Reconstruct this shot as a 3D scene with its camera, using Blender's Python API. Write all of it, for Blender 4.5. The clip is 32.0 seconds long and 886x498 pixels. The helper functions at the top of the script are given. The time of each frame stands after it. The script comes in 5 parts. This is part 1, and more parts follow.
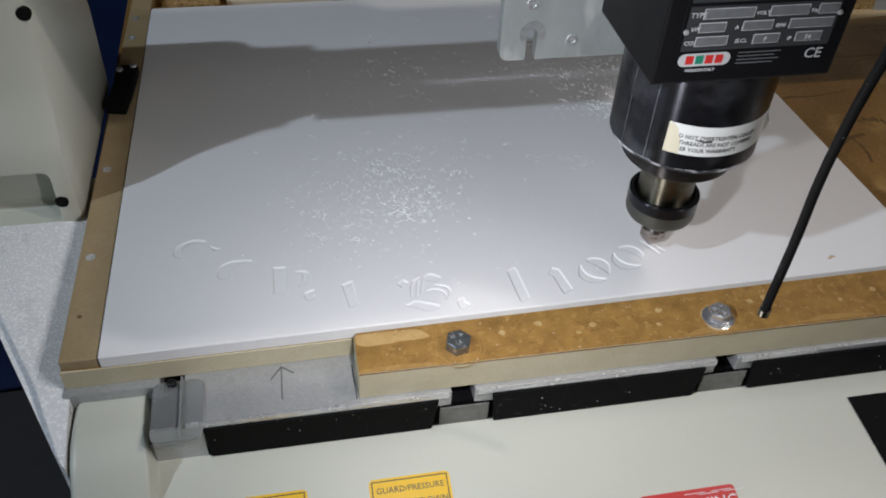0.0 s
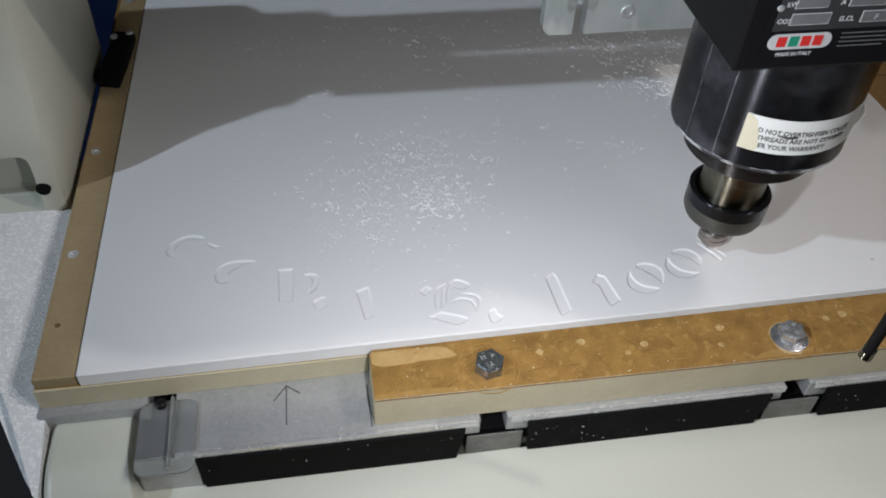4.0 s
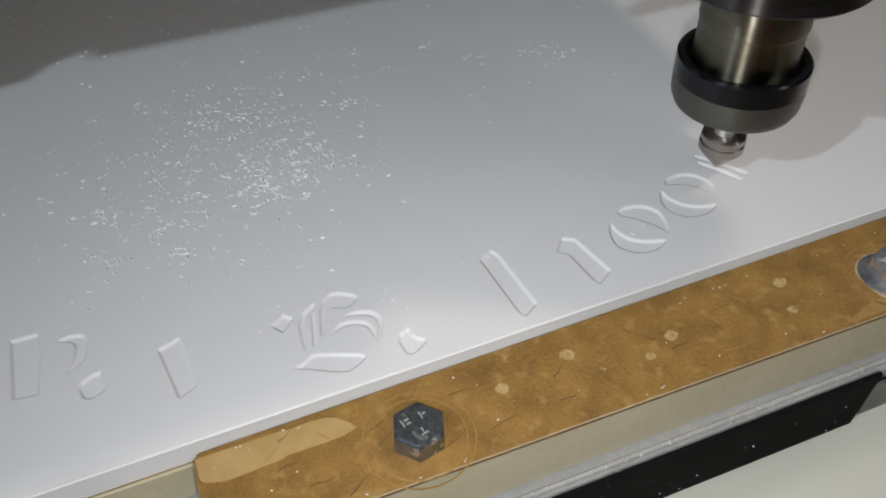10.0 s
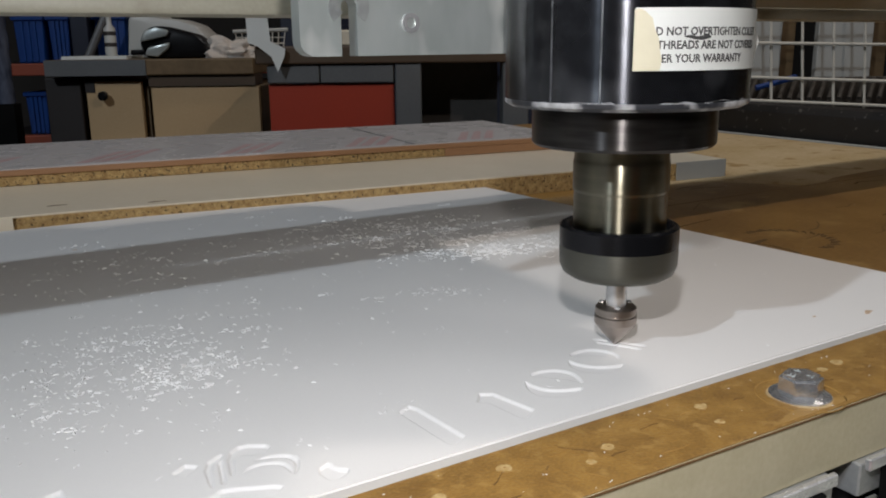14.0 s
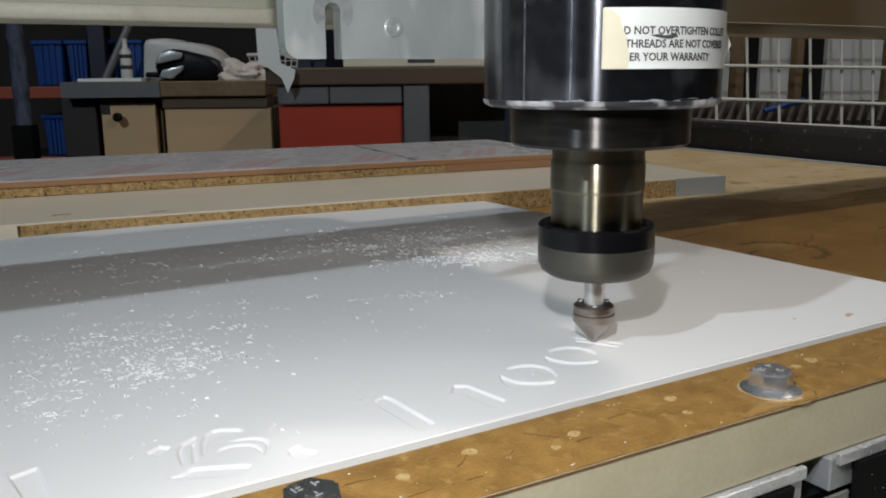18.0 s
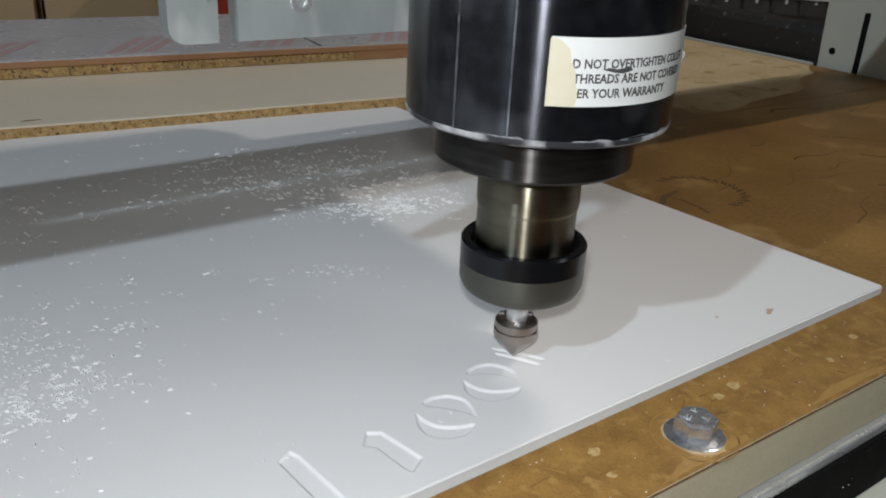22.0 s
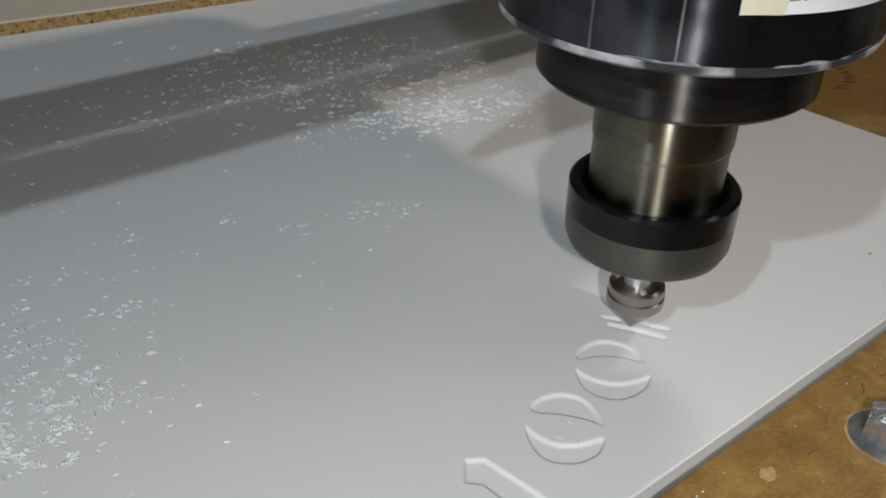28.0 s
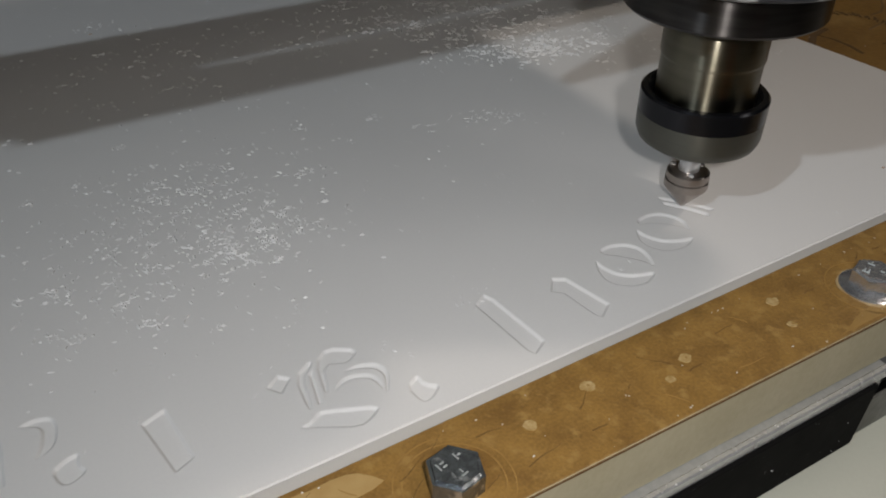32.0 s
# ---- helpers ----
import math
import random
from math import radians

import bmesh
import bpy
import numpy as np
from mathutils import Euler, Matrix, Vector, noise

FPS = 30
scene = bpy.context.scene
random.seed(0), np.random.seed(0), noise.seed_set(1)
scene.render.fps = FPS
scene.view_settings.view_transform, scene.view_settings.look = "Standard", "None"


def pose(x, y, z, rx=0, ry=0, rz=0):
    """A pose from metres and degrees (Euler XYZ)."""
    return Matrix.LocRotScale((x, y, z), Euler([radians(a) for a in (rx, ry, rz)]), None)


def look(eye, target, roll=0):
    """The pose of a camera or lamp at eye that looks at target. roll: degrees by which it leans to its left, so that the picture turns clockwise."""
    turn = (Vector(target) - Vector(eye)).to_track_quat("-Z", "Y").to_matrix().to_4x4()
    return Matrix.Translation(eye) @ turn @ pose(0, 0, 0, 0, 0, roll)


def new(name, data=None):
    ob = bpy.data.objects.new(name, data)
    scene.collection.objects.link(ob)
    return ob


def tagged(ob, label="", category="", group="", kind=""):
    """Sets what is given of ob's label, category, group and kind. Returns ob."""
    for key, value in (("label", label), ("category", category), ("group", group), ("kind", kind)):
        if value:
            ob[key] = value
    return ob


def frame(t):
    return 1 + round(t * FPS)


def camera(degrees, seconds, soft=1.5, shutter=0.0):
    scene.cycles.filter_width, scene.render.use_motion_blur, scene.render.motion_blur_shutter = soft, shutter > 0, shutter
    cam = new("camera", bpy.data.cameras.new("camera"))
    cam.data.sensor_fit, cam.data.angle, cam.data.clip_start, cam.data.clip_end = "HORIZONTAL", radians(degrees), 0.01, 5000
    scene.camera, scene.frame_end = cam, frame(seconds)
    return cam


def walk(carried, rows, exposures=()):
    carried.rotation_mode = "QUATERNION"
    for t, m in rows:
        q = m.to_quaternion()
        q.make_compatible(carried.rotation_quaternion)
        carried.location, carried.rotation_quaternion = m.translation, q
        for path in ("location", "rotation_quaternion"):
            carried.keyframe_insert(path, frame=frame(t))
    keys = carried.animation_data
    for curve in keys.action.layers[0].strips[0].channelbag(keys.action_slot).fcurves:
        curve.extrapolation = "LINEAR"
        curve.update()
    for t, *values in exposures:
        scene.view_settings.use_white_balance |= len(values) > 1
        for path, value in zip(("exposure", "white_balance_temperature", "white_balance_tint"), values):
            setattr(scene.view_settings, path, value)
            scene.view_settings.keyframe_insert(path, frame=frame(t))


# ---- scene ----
cam = camera(55.06, 32.0, soft=1.9)
PATH = [
    (0, (0.12500, -0.36178, 0.40772), (0.20531, -0.00391, 0.06790), 3.32),
    (0.5, (0.12463, -0.36139, 0.41016), (0.20324, -0.00402, 0.06941), 2.97),
    (1, (0.12768, -0.35600, 0.41360), (0.20081, 0.00073, 0.07096), 2.39),
    (1.5, (0.13505, -0.35166, 0.41509), (0.20642, 0.00544, 0.07248), 1.65),
    (2, (0.13460, -0.34809, 0.41218), (0.20955, 0.00892, 0.07022), 2.37),
    (2.5, (0.13011, -0.34472, 0.41053), (0.20283, 0.01351, 0.06938), 2.71),
    (4.5, (0.13677, -0.28037, 0.36761), (0.19810, 0.06031, 0.00682), 3.08),
    (5, (0.15154, -0.27525, 0.36446), (0.18938, 0.06377, -0.00110), 1.47),
    (5.5, (0.14558, -0.23689, 0.34331), (0.18413, 0.09001, -0.03305), -0.68),
    (6, (0.14189, -0.21734, 0.32253), (0.23815, 0.11006, -0.04290), 1.67),
    (6.5, (0.15333, -0.19693, 0.30323), (0.26981, 0.12368, -0.06234), 2.43),
    (7, (0.17173, -0.18182, 0.28558), (0.30362, 0.13748, -0.07588), 1.01),
    (7.5, (0.17791, -0.16779, 0.27580), (0.30365, 0.14915, -0.08990), -0.04),
    (8, (0.18247, -0.16823, 0.28520), (0.30570, 0.15274, -0.07784), -0.78),
    (8.5, (0.18411, -0.17285, 0.28210), (0.30320, 0.14892, -0.08160), -1.75),
    (9, (0.18043, -0.16614, 0.27782), (0.30276, 0.15421, -0.08607), -1.02),
    (9.5, (0.16916, -0.16297, 0.24980), (0.29483, 0.17048, -0.10094), -0.64),
    (10, (0.17131, -0.15740, 0.21484), (0.30020, 0.17831, -0.13256), -1.25),
    (10.5, (0.15625, -0.16694, 0.21163), (0.31373, 0.21072, -0.07572), -0.07),
    (11, (0.15500, -0.17100, 0.22000), (0.32756, 0.19956, -0.03152), 0.80),
    (11.5, (0.15400, -0.15500, 0.17100), (0.38750, 0.21875, -0.06500), 1.40),
    (12, (0.14300, -0.15200, 0.14600), (0.39775, 0.24125, -0.02925), 1.40),
    (12.5, (0.15061, -0.17139, 0.13081), (0.40905, 0.22992, -0.01803), -0.91),
    (13, (0.13760, -0.17909, 0.12495), (0.38955, 0.23240, -0.00616), -0.71),
    (13.5, (0.13510, -0.19332, 0.12209), (0.38325, 0.22238, -0.00289), -1.11),
    (14, (0.13615, -0.19918, 0.12213), (0.38599, 0.21784, 0.00522), -0.59),
    (14.5, (0.13592, -0.19978, 0.12117), (0.38141, 0.22104, 0.00871), -0.99),
    (16.5, (0.14181, -0.20574, 0.11490), (0.37852, 0.22138, 0.00751), -0.82),
    (17, (0.13769, -0.21026, 0.11460), (0.37740, 0.21571, 0.00932), -0.46),
    (17.5, (0.14111, -0.21685, 0.11478), (0.38529, 0.20757, 0.01354), -0.29),
    (18, (0.14345, -0.21474, 0.11225), (0.38751, 0.20961, 0.01045), -0.48),
    (18.5, (0.14006, -0.21746, 0.11255), (0.38375, 0.20746, 0.01223), -0.54),
    (19, (0.14223, -0.21854, 0.11053), (0.38232, 0.20832, 0.00979), -0.82),
    (19.5, (0.14284, -0.21886, 0.10884), (0.37654, 0.21132, 0.00722), -1.14),
    (20, (0.14785, -0.21583, 0.11724), (0.38374, 0.21231, 0.01213), -1.30),
    (20.5, (0.15503, -0.18056, 0.13864), (0.40996, 0.22239, -0.01183), -0.00),
    (21, (0.16915, -0.14392, 0.14010), (0.43470, 0.23478, -0.04981), 1.78),
    (21.5, (0.17552, -0.15434, 0.15642), (0.46029, 0.21236, -0.02915), 2.05),
    (22, (0.16709, -0.16642, 0.17246), (0.44341, 0.20037, -0.02530), 3.02),
    (22.5, (0.16789, -0.16359, 0.18116), (0.44204, 0.19242, -0.03815), 4.20),
    (23, (0.16033, -0.14927, 0.18241), (0.42549, 0.20990, -0.04272), 4.61),
    (23.5, (0.15494, -0.13879, 0.19126), (0.41094, 0.21826, -0.04744), 4.45),
    (24, (0.16236, -0.12890, 0.18948), (0.41470, 0.22455, -0.05831), 3.58),
    (24.5, (0.17020, -0.12929, 0.19263), (0.42850, 0.21275, -0.06482), 2.46),
    (25, (0.17746, -0.12284, 0.18428), (0.43785, 0.21243, -0.07990), 2.23),
    (25.5, (0.19018, -0.10277, 0.17137), (0.44956, 0.23272, -0.09353), 1.26),
    (27.5, (0.19458, -0.08150, 0.16136), (0.45304, 0.25006, -0.10931), 1.26),
    (28, (0.19431, -0.07925, 0.16355), (0.45029, 0.25402, -0.10737), 0.95),
    (28.5, (0.196, -0.077, 0.163), (1.218, 1.249, -0.932), 1.1),
    (29, (0.19939, -0.07631, 0.15987), (0.45466, 0.25754, -0.11103), 0.81),
    (29.5, (0.200, -0.074, 0.159), (1.223, 1.253, -0.933), 1.4),
    (30, (0.19189, -0.07956, 0.15709), (0.44060, 0.25793, -0.11539), 0.57),
    (30.5, (0.17280, -0.09263, 0.15748), (0.41323, 0.24570, -0.12132), 0.62),
    (31, (0.16481, -0.11275, 0.16383), (0.39300, 0.22860, -0.12149), 0.70),
    (31.5, (0.14714, -0.13311, 0.17568), (0.36708, 0.21369, -0.10956), 0.73),
    (32, (0.13054, -0.14828, 0.18395), (0.34654, 0.19928, -0.10335), 1.10),
]
walk(cam, [(t, look(eye, target, roll)) for t, eye, target, roll in PATH], exposures=[
    (0.0, -0.16, 6190, 14), (2.0, -0.17, 6190, 14), (5.0, -0.22, 6150, 12), (6.0, -0.28, 6140, 12), (7.0, -0.42, 6230, 12), (9.0, -0.48, 6330, 12), (10.5, -0.47, 6430, 12), (11.2, -0.5, 6540, 12), (12.0, -0.27, 6540, 13), (13.0, -0.15, 6540, 13), (17.0, 0.0, 6430, 11), (19.0, 0.06, 6320, 10), (21.0, 0.02, 6250, 10), (22.0, -0.12, 6240, 10), (23.0, -0.12, 6230, 10), (25.0, -0.28, 6250, 11), (28.0, -0.4, 6440, 11), (30.0, -0.42, 6500, 11), (31.0, -0.61, 6620, 11), (32.0, -0.79, 6690, 12)])

# ---------- world and light ----------
world = bpy.data.worlds.new("workshop_air")
world.use_nodes = True
world.node_tree.nodes["Background"].inputs[0].default_value = (0.6, 0.7, 0.85, 1)
world.node_tree.nodes["Background"].inputs[1].default_value = 0.035
scene.world = world


def fill_lamp(name, place, length, width, watts, colour, turn=0.0, tilt=0.0):
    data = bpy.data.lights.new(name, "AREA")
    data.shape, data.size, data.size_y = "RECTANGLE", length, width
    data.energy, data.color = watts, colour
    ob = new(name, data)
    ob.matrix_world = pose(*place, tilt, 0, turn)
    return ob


COOL, NEUTRAL, WARM = (0.79, 0.91, 1.0), (0.99, 0.985, 0.97), (1.0, 0.905, 0.80)
def aimed_lamp(name, place, size, watts, colour, target=(0.3, 0.15, 0.0)):
    data = bpy.data.lights.new(name, "AREA")
    data.shape, data.size = "DISK", size
    data.energy, data.color = watts, colour
    ob = new(name, data)
    ob.matrix_world = look(place, target)
    return ob


# the hall's cool high lamp on the leg's side, and a nearer warm one opposite
aimed_lamp("hall_lamp_cool", (-2.43, -0.88, 2.45), 0.11, 50, COOL)
aimed_lamp("side_lamp_warm", (1.14, -0.47, 1.30), 0.045, 6.8, WARM)
# added fill for the bench fronts, no such lamp known; turned away from the router
fill_lamp("fill_bench", (1.0, 0.9, 2.35), 1.6, 0.2, 19, (1.0, 0.90, 0.76), -29.4, 76)
# added fill lamps without a known source, to lift the table and boards
fill_lamp("fill_side", (2.4, 0.40, 2.45), 0.8, 0.3, 5, WARM, 90)
fill_lamp("fill_far", (2.9, 3.6, 2.45), 1.5, 0.5, 6, NEUTRAL, 60)
fill_lamp("fill_far", (2.6, -2.0, 2.45), 1.5, 0.5, 14, NEUTRAL, -50)
# the small white light of the phone that films, at its usual place
torch = bpy.data.lights.new("phone_light", "AREA")
torch.shape, torch.size = "DISK", 0.012
torch.energy, torch.color = 0.74, (1.0, 0.98, 0.955)
torch_ob = new("phone_light", torch)
torch_ob.matrix_world = look((0.174, -0.152, 0.188), (0.41, 0.20, 0.0))


# ---------- materials ----------
def material(name, base, second=None, rough=0.5, metal=0.0, scale=20.0, fine=250.0, mix=0.5, bump=0.1, spot=None, spot_scale=90.0,
             spot_cut=0.62, stretch=(1, 1, 1), coat=0.0, vary=0.0, aniso=0.0, trans=0.0, rough_var=0.15, bump_far=0.001, soft_cut=0.05):
    m = bpy.data.materials.new(name)
    m.use_nodes = True
    nt = m.node_tree
    n, l = nt.nodes, nt.links
    b = n["Principled BSDF"]
    second = second or tuple(c * 0.75 for c in base)
    tc = n.new("ShaderNodeTexCoord")
    mp = n.new("ShaderNodeMapping")
    mp.inputs["Scale"].default_value = stretch
    l.new(tc.outputs["Object"], mp.inputs["Vector"])
    big = n.new("ShaderNodeTexNoise")
    big.inputs["Scale"].default_value, big.inputs["Detail"].default_value = scale, 5
    small = n.new("ShaderNodeTexNoise")
    small.inputs["Scale"].default_value, small.inputs["Detail"].default_value = fine, 4
    for tex in (big, small):
        l.new(mp.outputs["Vector"], tex.inputs["Vector"])
    add = n.new("ShaderNodeMath")
    add.operation = "MULTIPLY_ADD"
    l.new(small.outputs["Fac"], add.inputs[0])
    add.inputs[1].default_value = 0.6
    l.new(big.outputs["Fac"], add.inputs[2])
    ramp = n.new("ShaderNodeMapRange")
    ramp.inputs[1].default_value, ramp.inputs[2].default_value = 0.55, 1.05
    ramp.inputs[3].default_value, ramp.inputs[4].default_value = 0.0, mix
    l.new(add.outputs[0], ramp.inputs[0])
    mixer = n.new("ShaderNodeMix")
    mixer.data_type = "RGBA"
    mixer.inputs[6].default_value, mixer.inputs[7].default_value = (*base, 1), (*second, 1)
    l.new(ramp.outputs[0], mixer.inputs[0])
    out = mixer.outputs[2]
    if vary:
        info = n.new("ShaderNodeObjectInfo")
        hsv = n.new("ShaderNodeHueSaturation")
        mr = n.new("ShaderNodeMapRange")
        mr.inputs[3].default_value, mr.inputs[4].default_value = 1 - vary, 1 + vary
        l.new(info.outputs["Random"], mr.inputs[0])
        l.new(mr.outputs[0], hsv.inputs["Value"])
        l.new(out, hsv.inputs["Color"])
        out = hsv.outputs[0]
    if spot:
        sp = n.new("ShaderNodeTexNoise")
        sp.inputs["Scale"].default_value, sp.inputs["Detail"].default_value = spot_scale, 3
        l.new(mp.outputs["Vector"], sp.inputs["Vector"])
        cut = n.new("ShaderNodeMapRange")
        cut.inputs[1].default_value, cut.inputs[2].default_value = spot_cut, spot_cut + soft_cut
        l.new(sp.outputs["Fac"], cut.inputs[0])
        mx = n.new("ShaderNodeMix")
        mx.data_type = "RGBA"
        mx.inputs[7].default_value = (*spot, 1)
        l.new(cut.outputs[0], mx.inputs[0])
        l.new(out, mx.inputs[6])
        out = mx.outputs[2]
    l.new(out, b.inputs["Base Color"])
    rr = n.new("ShaderNodeMapRange")
    rr.inputs[3].default_value, rr.inputs[4].default_value = max(0.02, rough - rough_var), min(1, rough + rough_var)
    l.new(big.outputs["Fac"], rr.inputs[0])
    l.new(rr.outputs[0], b.inputs["Roughness"])
    b.inputs["Metallic"].default_value = metal
    b.inputs["Coat Weight"].default_value = coat
    b.inputs["Transmission Weight"].default_value = trans
    if aniso:
        tg = n.new("ShaderNodeTangent")
        tg.direction_type, tg.axis = "RADIAL", "Z"
        l.new(tg.outputs[0], b.inputs["Tangent"])
        b.inputs["Anisotropic"].default_value, b.inputs["Anisotropic Rotation"].default_value = aniso, 0.25
    if bump:
        bp = n.new("ShaderNodeBump")
        bp.inputs["Strength"].default_value, bp.inputs["Distance"].default_value = bump, bump_far
        l.new(small.outputs["Fac"], bp.inputs["Height"])
        l.new(bp.outputs[0], b.inputs["Normal"])
    return m


PVC = material("white_foam_board", (0.78, 0.778, 0.775), (0.73, 0.728, 0.727), 0.66, scale=6, fine=900, mix=0.5, bump=0.03, bump_far=0.0004, rough_var=0.08)
CHIP = material("white_shaving", (0.82, 0.82, 0.82), (0.79, 0.79, 0.79), 0.6, bump=0)
MDF = material("worn_mdf", (0.37, 0.212, 0.057), (0.20, 0.106, 0.027), 0.45, scale=85, fine=900, mix=1.0, bump=0.5, bump_far=0.0006, spot=(0.395, 0.24, 0.075), spot_scale=210, spot_cut=0.56, soft_cut=0.16)
MDF_OLD = material("old_spoilboard_mdf", (0.37, 0.212, 0.056), (0.19, 0.10, 0.026), 0.48, scale=9, fine=300, mix=1.0, bump=0.35, bump_far=0.0008, spot=(0.44, 0.28, 0.10), spot_scale=24, spot_cut=0.60, soft_cut=0.15)
MDF_RAW = material("raw_mdf_mark", (0.56, 0.42, 0.21), (0.38, 0.235, 0.07), 0.8, scale=520, mix=1.0, bump=0.3)
MDF_EDGE = material("mdf_edge", (0.56, 0.51, 0.36), (0.46, 0.41, 0.27), 0.8, scale=40, fine=500, mix=0.8, bump=0.15)
CREAM = material("cream_paint", (0.55, 0.56, 0.485), (0.50, 0.51, 0.435), 0.38, scale=7, fine=700, mix=0.6, bump=0.05, spot=(0.48, 0.48, 0.4), spot_scale=35, spot_cut=0.72)
CREAM_DUST = material("dusty_cream_paint", (0.80, 0.81, 0.81), (0.86, 0.87, 0.87), 0.30, scale=30, fine=900, mix=0.9, bump=0.9, bump_far=0.0015, spot=(0.98, 0.98, 0.98), spot_scale=420, spot_cut=0.54)
ALU = material("bed_aluminium", (0.52, 0.53, 0.53), (0.33, 0.34, 0.345), 0.36, 0.45, scale=16, fine=500, mix=0.8, bump=0.08, spot=(0.7, 0.7, 0.7), spot_scale=160, spot_cut=0.70)
GALV = material("galvanised_plate", (0.48, 0.52, 0.515), (0.33, 0.37, 0.365), 0.34, 0.35, scale=18, fine=80, mix=1.0, bump=0.05, spot=(0.80, 0.82, 0.80), spot_scale=32, spot_cut=0.58, soft_cut=0.14, stretch=(1, 1, 0.45))
CHROME = material("zinc_steel", (0.82, 0.83, 0.84), (0.55, 0.56, 0.58), 0.24, 0.65, scale=90, fine=500, mix=0.9, bump=0.08)
STEEL = material("turned_steel", (0.29, 0.272, 0.212), (0.17, 0.158, 0.118), 0.33, 1.0, scale=70, fine=260, mix=0.9, bump=0.004, stretch=(0.12, 0.12, 1), aniso=1.0, rough_var=0.04)
NUT_BLACK = material("black_oxide_nut", (0.012, 0.0125, 0.015), (0.02, 0.02, 0.024), 0.24, 0.6, scale=30, bump=0.01, aniso=0.7, rough_var=0.04)
NUT_GREY = material("worn_nut_skirt", (0.12, 0.12, 0.102), (0.085, 0.085, 0.072), 0.42, 0.7, scale=20, fine=300, mix=0.5, bump=0.01, stretch=(1, 1, 12), aniso=0.8, rough_var=0.05)
CUTTER = material("carbide_cutter", (0.36, 0.31, 0.28), (0.46, 0.42, 0.38), 0.35, 1.0, scale=60, bump=0.03)
MOTOR = material("black_anodised_housing", (0.014, 0.015, 0.018), (0.05, 0.053, 0.062), 0.27, 0.75, scale=11, fine=220, mix=1.0, bump=0.004, spot=(0.15, 0.158, 0.175), spot_scale=38, spot_cut=0.52, aniso=1.0, rough_var=0.06, soft_cut=0.26)
FLANGE = material("dark_flange", (0.022, 0.021, 0.021), (0.085, 0.080, 0.078), 0.32, 0.9, scale=95, fine=500, mix=1.0, bump=0.004, stretch=(0.10, 0.10, 1), aniso=1.0, rough_var=0.03)
BLACK_BOX = material("satin_black_plastic", (0.006, 0.006, 0.007), (0.011, 0.011, 0.012), 0.36, scale=20, bump=0.05, spot=(0.04, 0.04, 0.04), spot_scale=120, spot_cut=0.72)
BLACK_BOX.node_tree.nodes["Principled BSDF"].inputs["Specular IOR Level"].default_value = 0.12
RUBBER = material("black_rubber", (0.004, 0.004, 0.004), (0.008, 0.008, 0.008), 0.75, scale=60, bump=0.1, spot=(0.30, 0.30, 0.30), spot_scale=700, spot_cut=0.72)
RUBBER.node_tree.nodes["Principled BSDF"].inputs["Specular IOR Level"].default_value = 0.1
PAPER = material("label_paper", (0.74, 0.76, 0.74), (0.66, 0.68, 0.66), 0.55, scale=40, mix=0.4, bump=0.05)
PAPER_OLD = material("yellowed_adhesive", (0.66, 0.62, 0.47), (0.58, 0.54, 0.4), 0.6, scale=60, bump=0.05)
INK = material("black_ink", (0.05, 0.05, 0.05), (0.09, 0.09, 0.09), 0.6, bump=0)
PLATE = material("nameplate_metal", (0.045, 0.047, 0.050), (0.030, 0.032, 0.034), 0.42, 0.2, scale=30, bump=0.03)
PLATE_LIGHT = material("nameplate_field", (0.150, 0.157, 0.163), (0.095, 0.10, 0.105), 0.45, 0.0, scale=60, mix=0.8, bump=0.03)
PLATE_WHITE = material("nameplate_lettering", (0.50, 0.52, 0.53), (0.38, 0.40, 0.41), 0.5, scale=200, mix=0.8, bump=0)
LOGO_RED = material("logo_red", (0.55, 0.03, 0.025), rough=0.4, bump=0)
LOGO_GREEN = material("logo_green", (0.02, 0.22, 0.14), rough=0.4, bump=0)
YELLOW = material("yellow_sticker", (0.80, 0.50, 0.02), (0.72, 0.44, 0.02), 0.35, scale=20, mix=0.4, bump=0)
RED = material("red_sticker", (0.55, 0.03, 0.03), (0.48, 0.025, 0.025), 0.35, scale=20, mix=0.4, bump=0)


# ---------- building helpers ----------
def thing(name, label, category, place=(0, 0, 0), turn=0.0, group="", kind=""):
    ob = new(name)
    ob.matrix_world = pose(*place, 0, 0, turn)
    return tagged(ob, label, category, group, kind)


def part(name, bm, mat, parent=None, label="", smooth=False):
    me = bpy.data.meshes.new(name)
    bmesh.ops.recalc_face_normals(bm, faces=bm.faces)
    if smooth:
        for fc in bm.faces:
            fc.smooth = True
    bm.to_mesh(me)
    bm.free()
    me.materials.append(mat)
    if smooth:
        me.set_sharp_from_angle(angle=radians(35))
    ob = new(name, me)
    if parent is not None:
        ob.parent = parent
    if label:
        ob["label"] = label
    return ob


def box(x0, x1, y0, y1, z0, z1, bevel=0.0, segs=2, bm=None):
    bm = bm or bmesh.new()
    m = Matrix.Translation(((x0 + x1) / 2, (y0 + y1) / 2, (z0 + z1) / 2)) @ Matrix.Diagonal((abs(x1 - x0), abs(y1 - y0), abs(z1 - z0), 1))
    vs = bmesh.ops.create_cube(bm, size=1.0, matrix=m)["verts"]
    if bevel:
        es = list({e for v in vs for e in v.link_edges})
        bmesh.ops.bevel(bm, geom=es, offset=bevel, segments=segs, affect="EDGES", profile=0.5)
    return bm


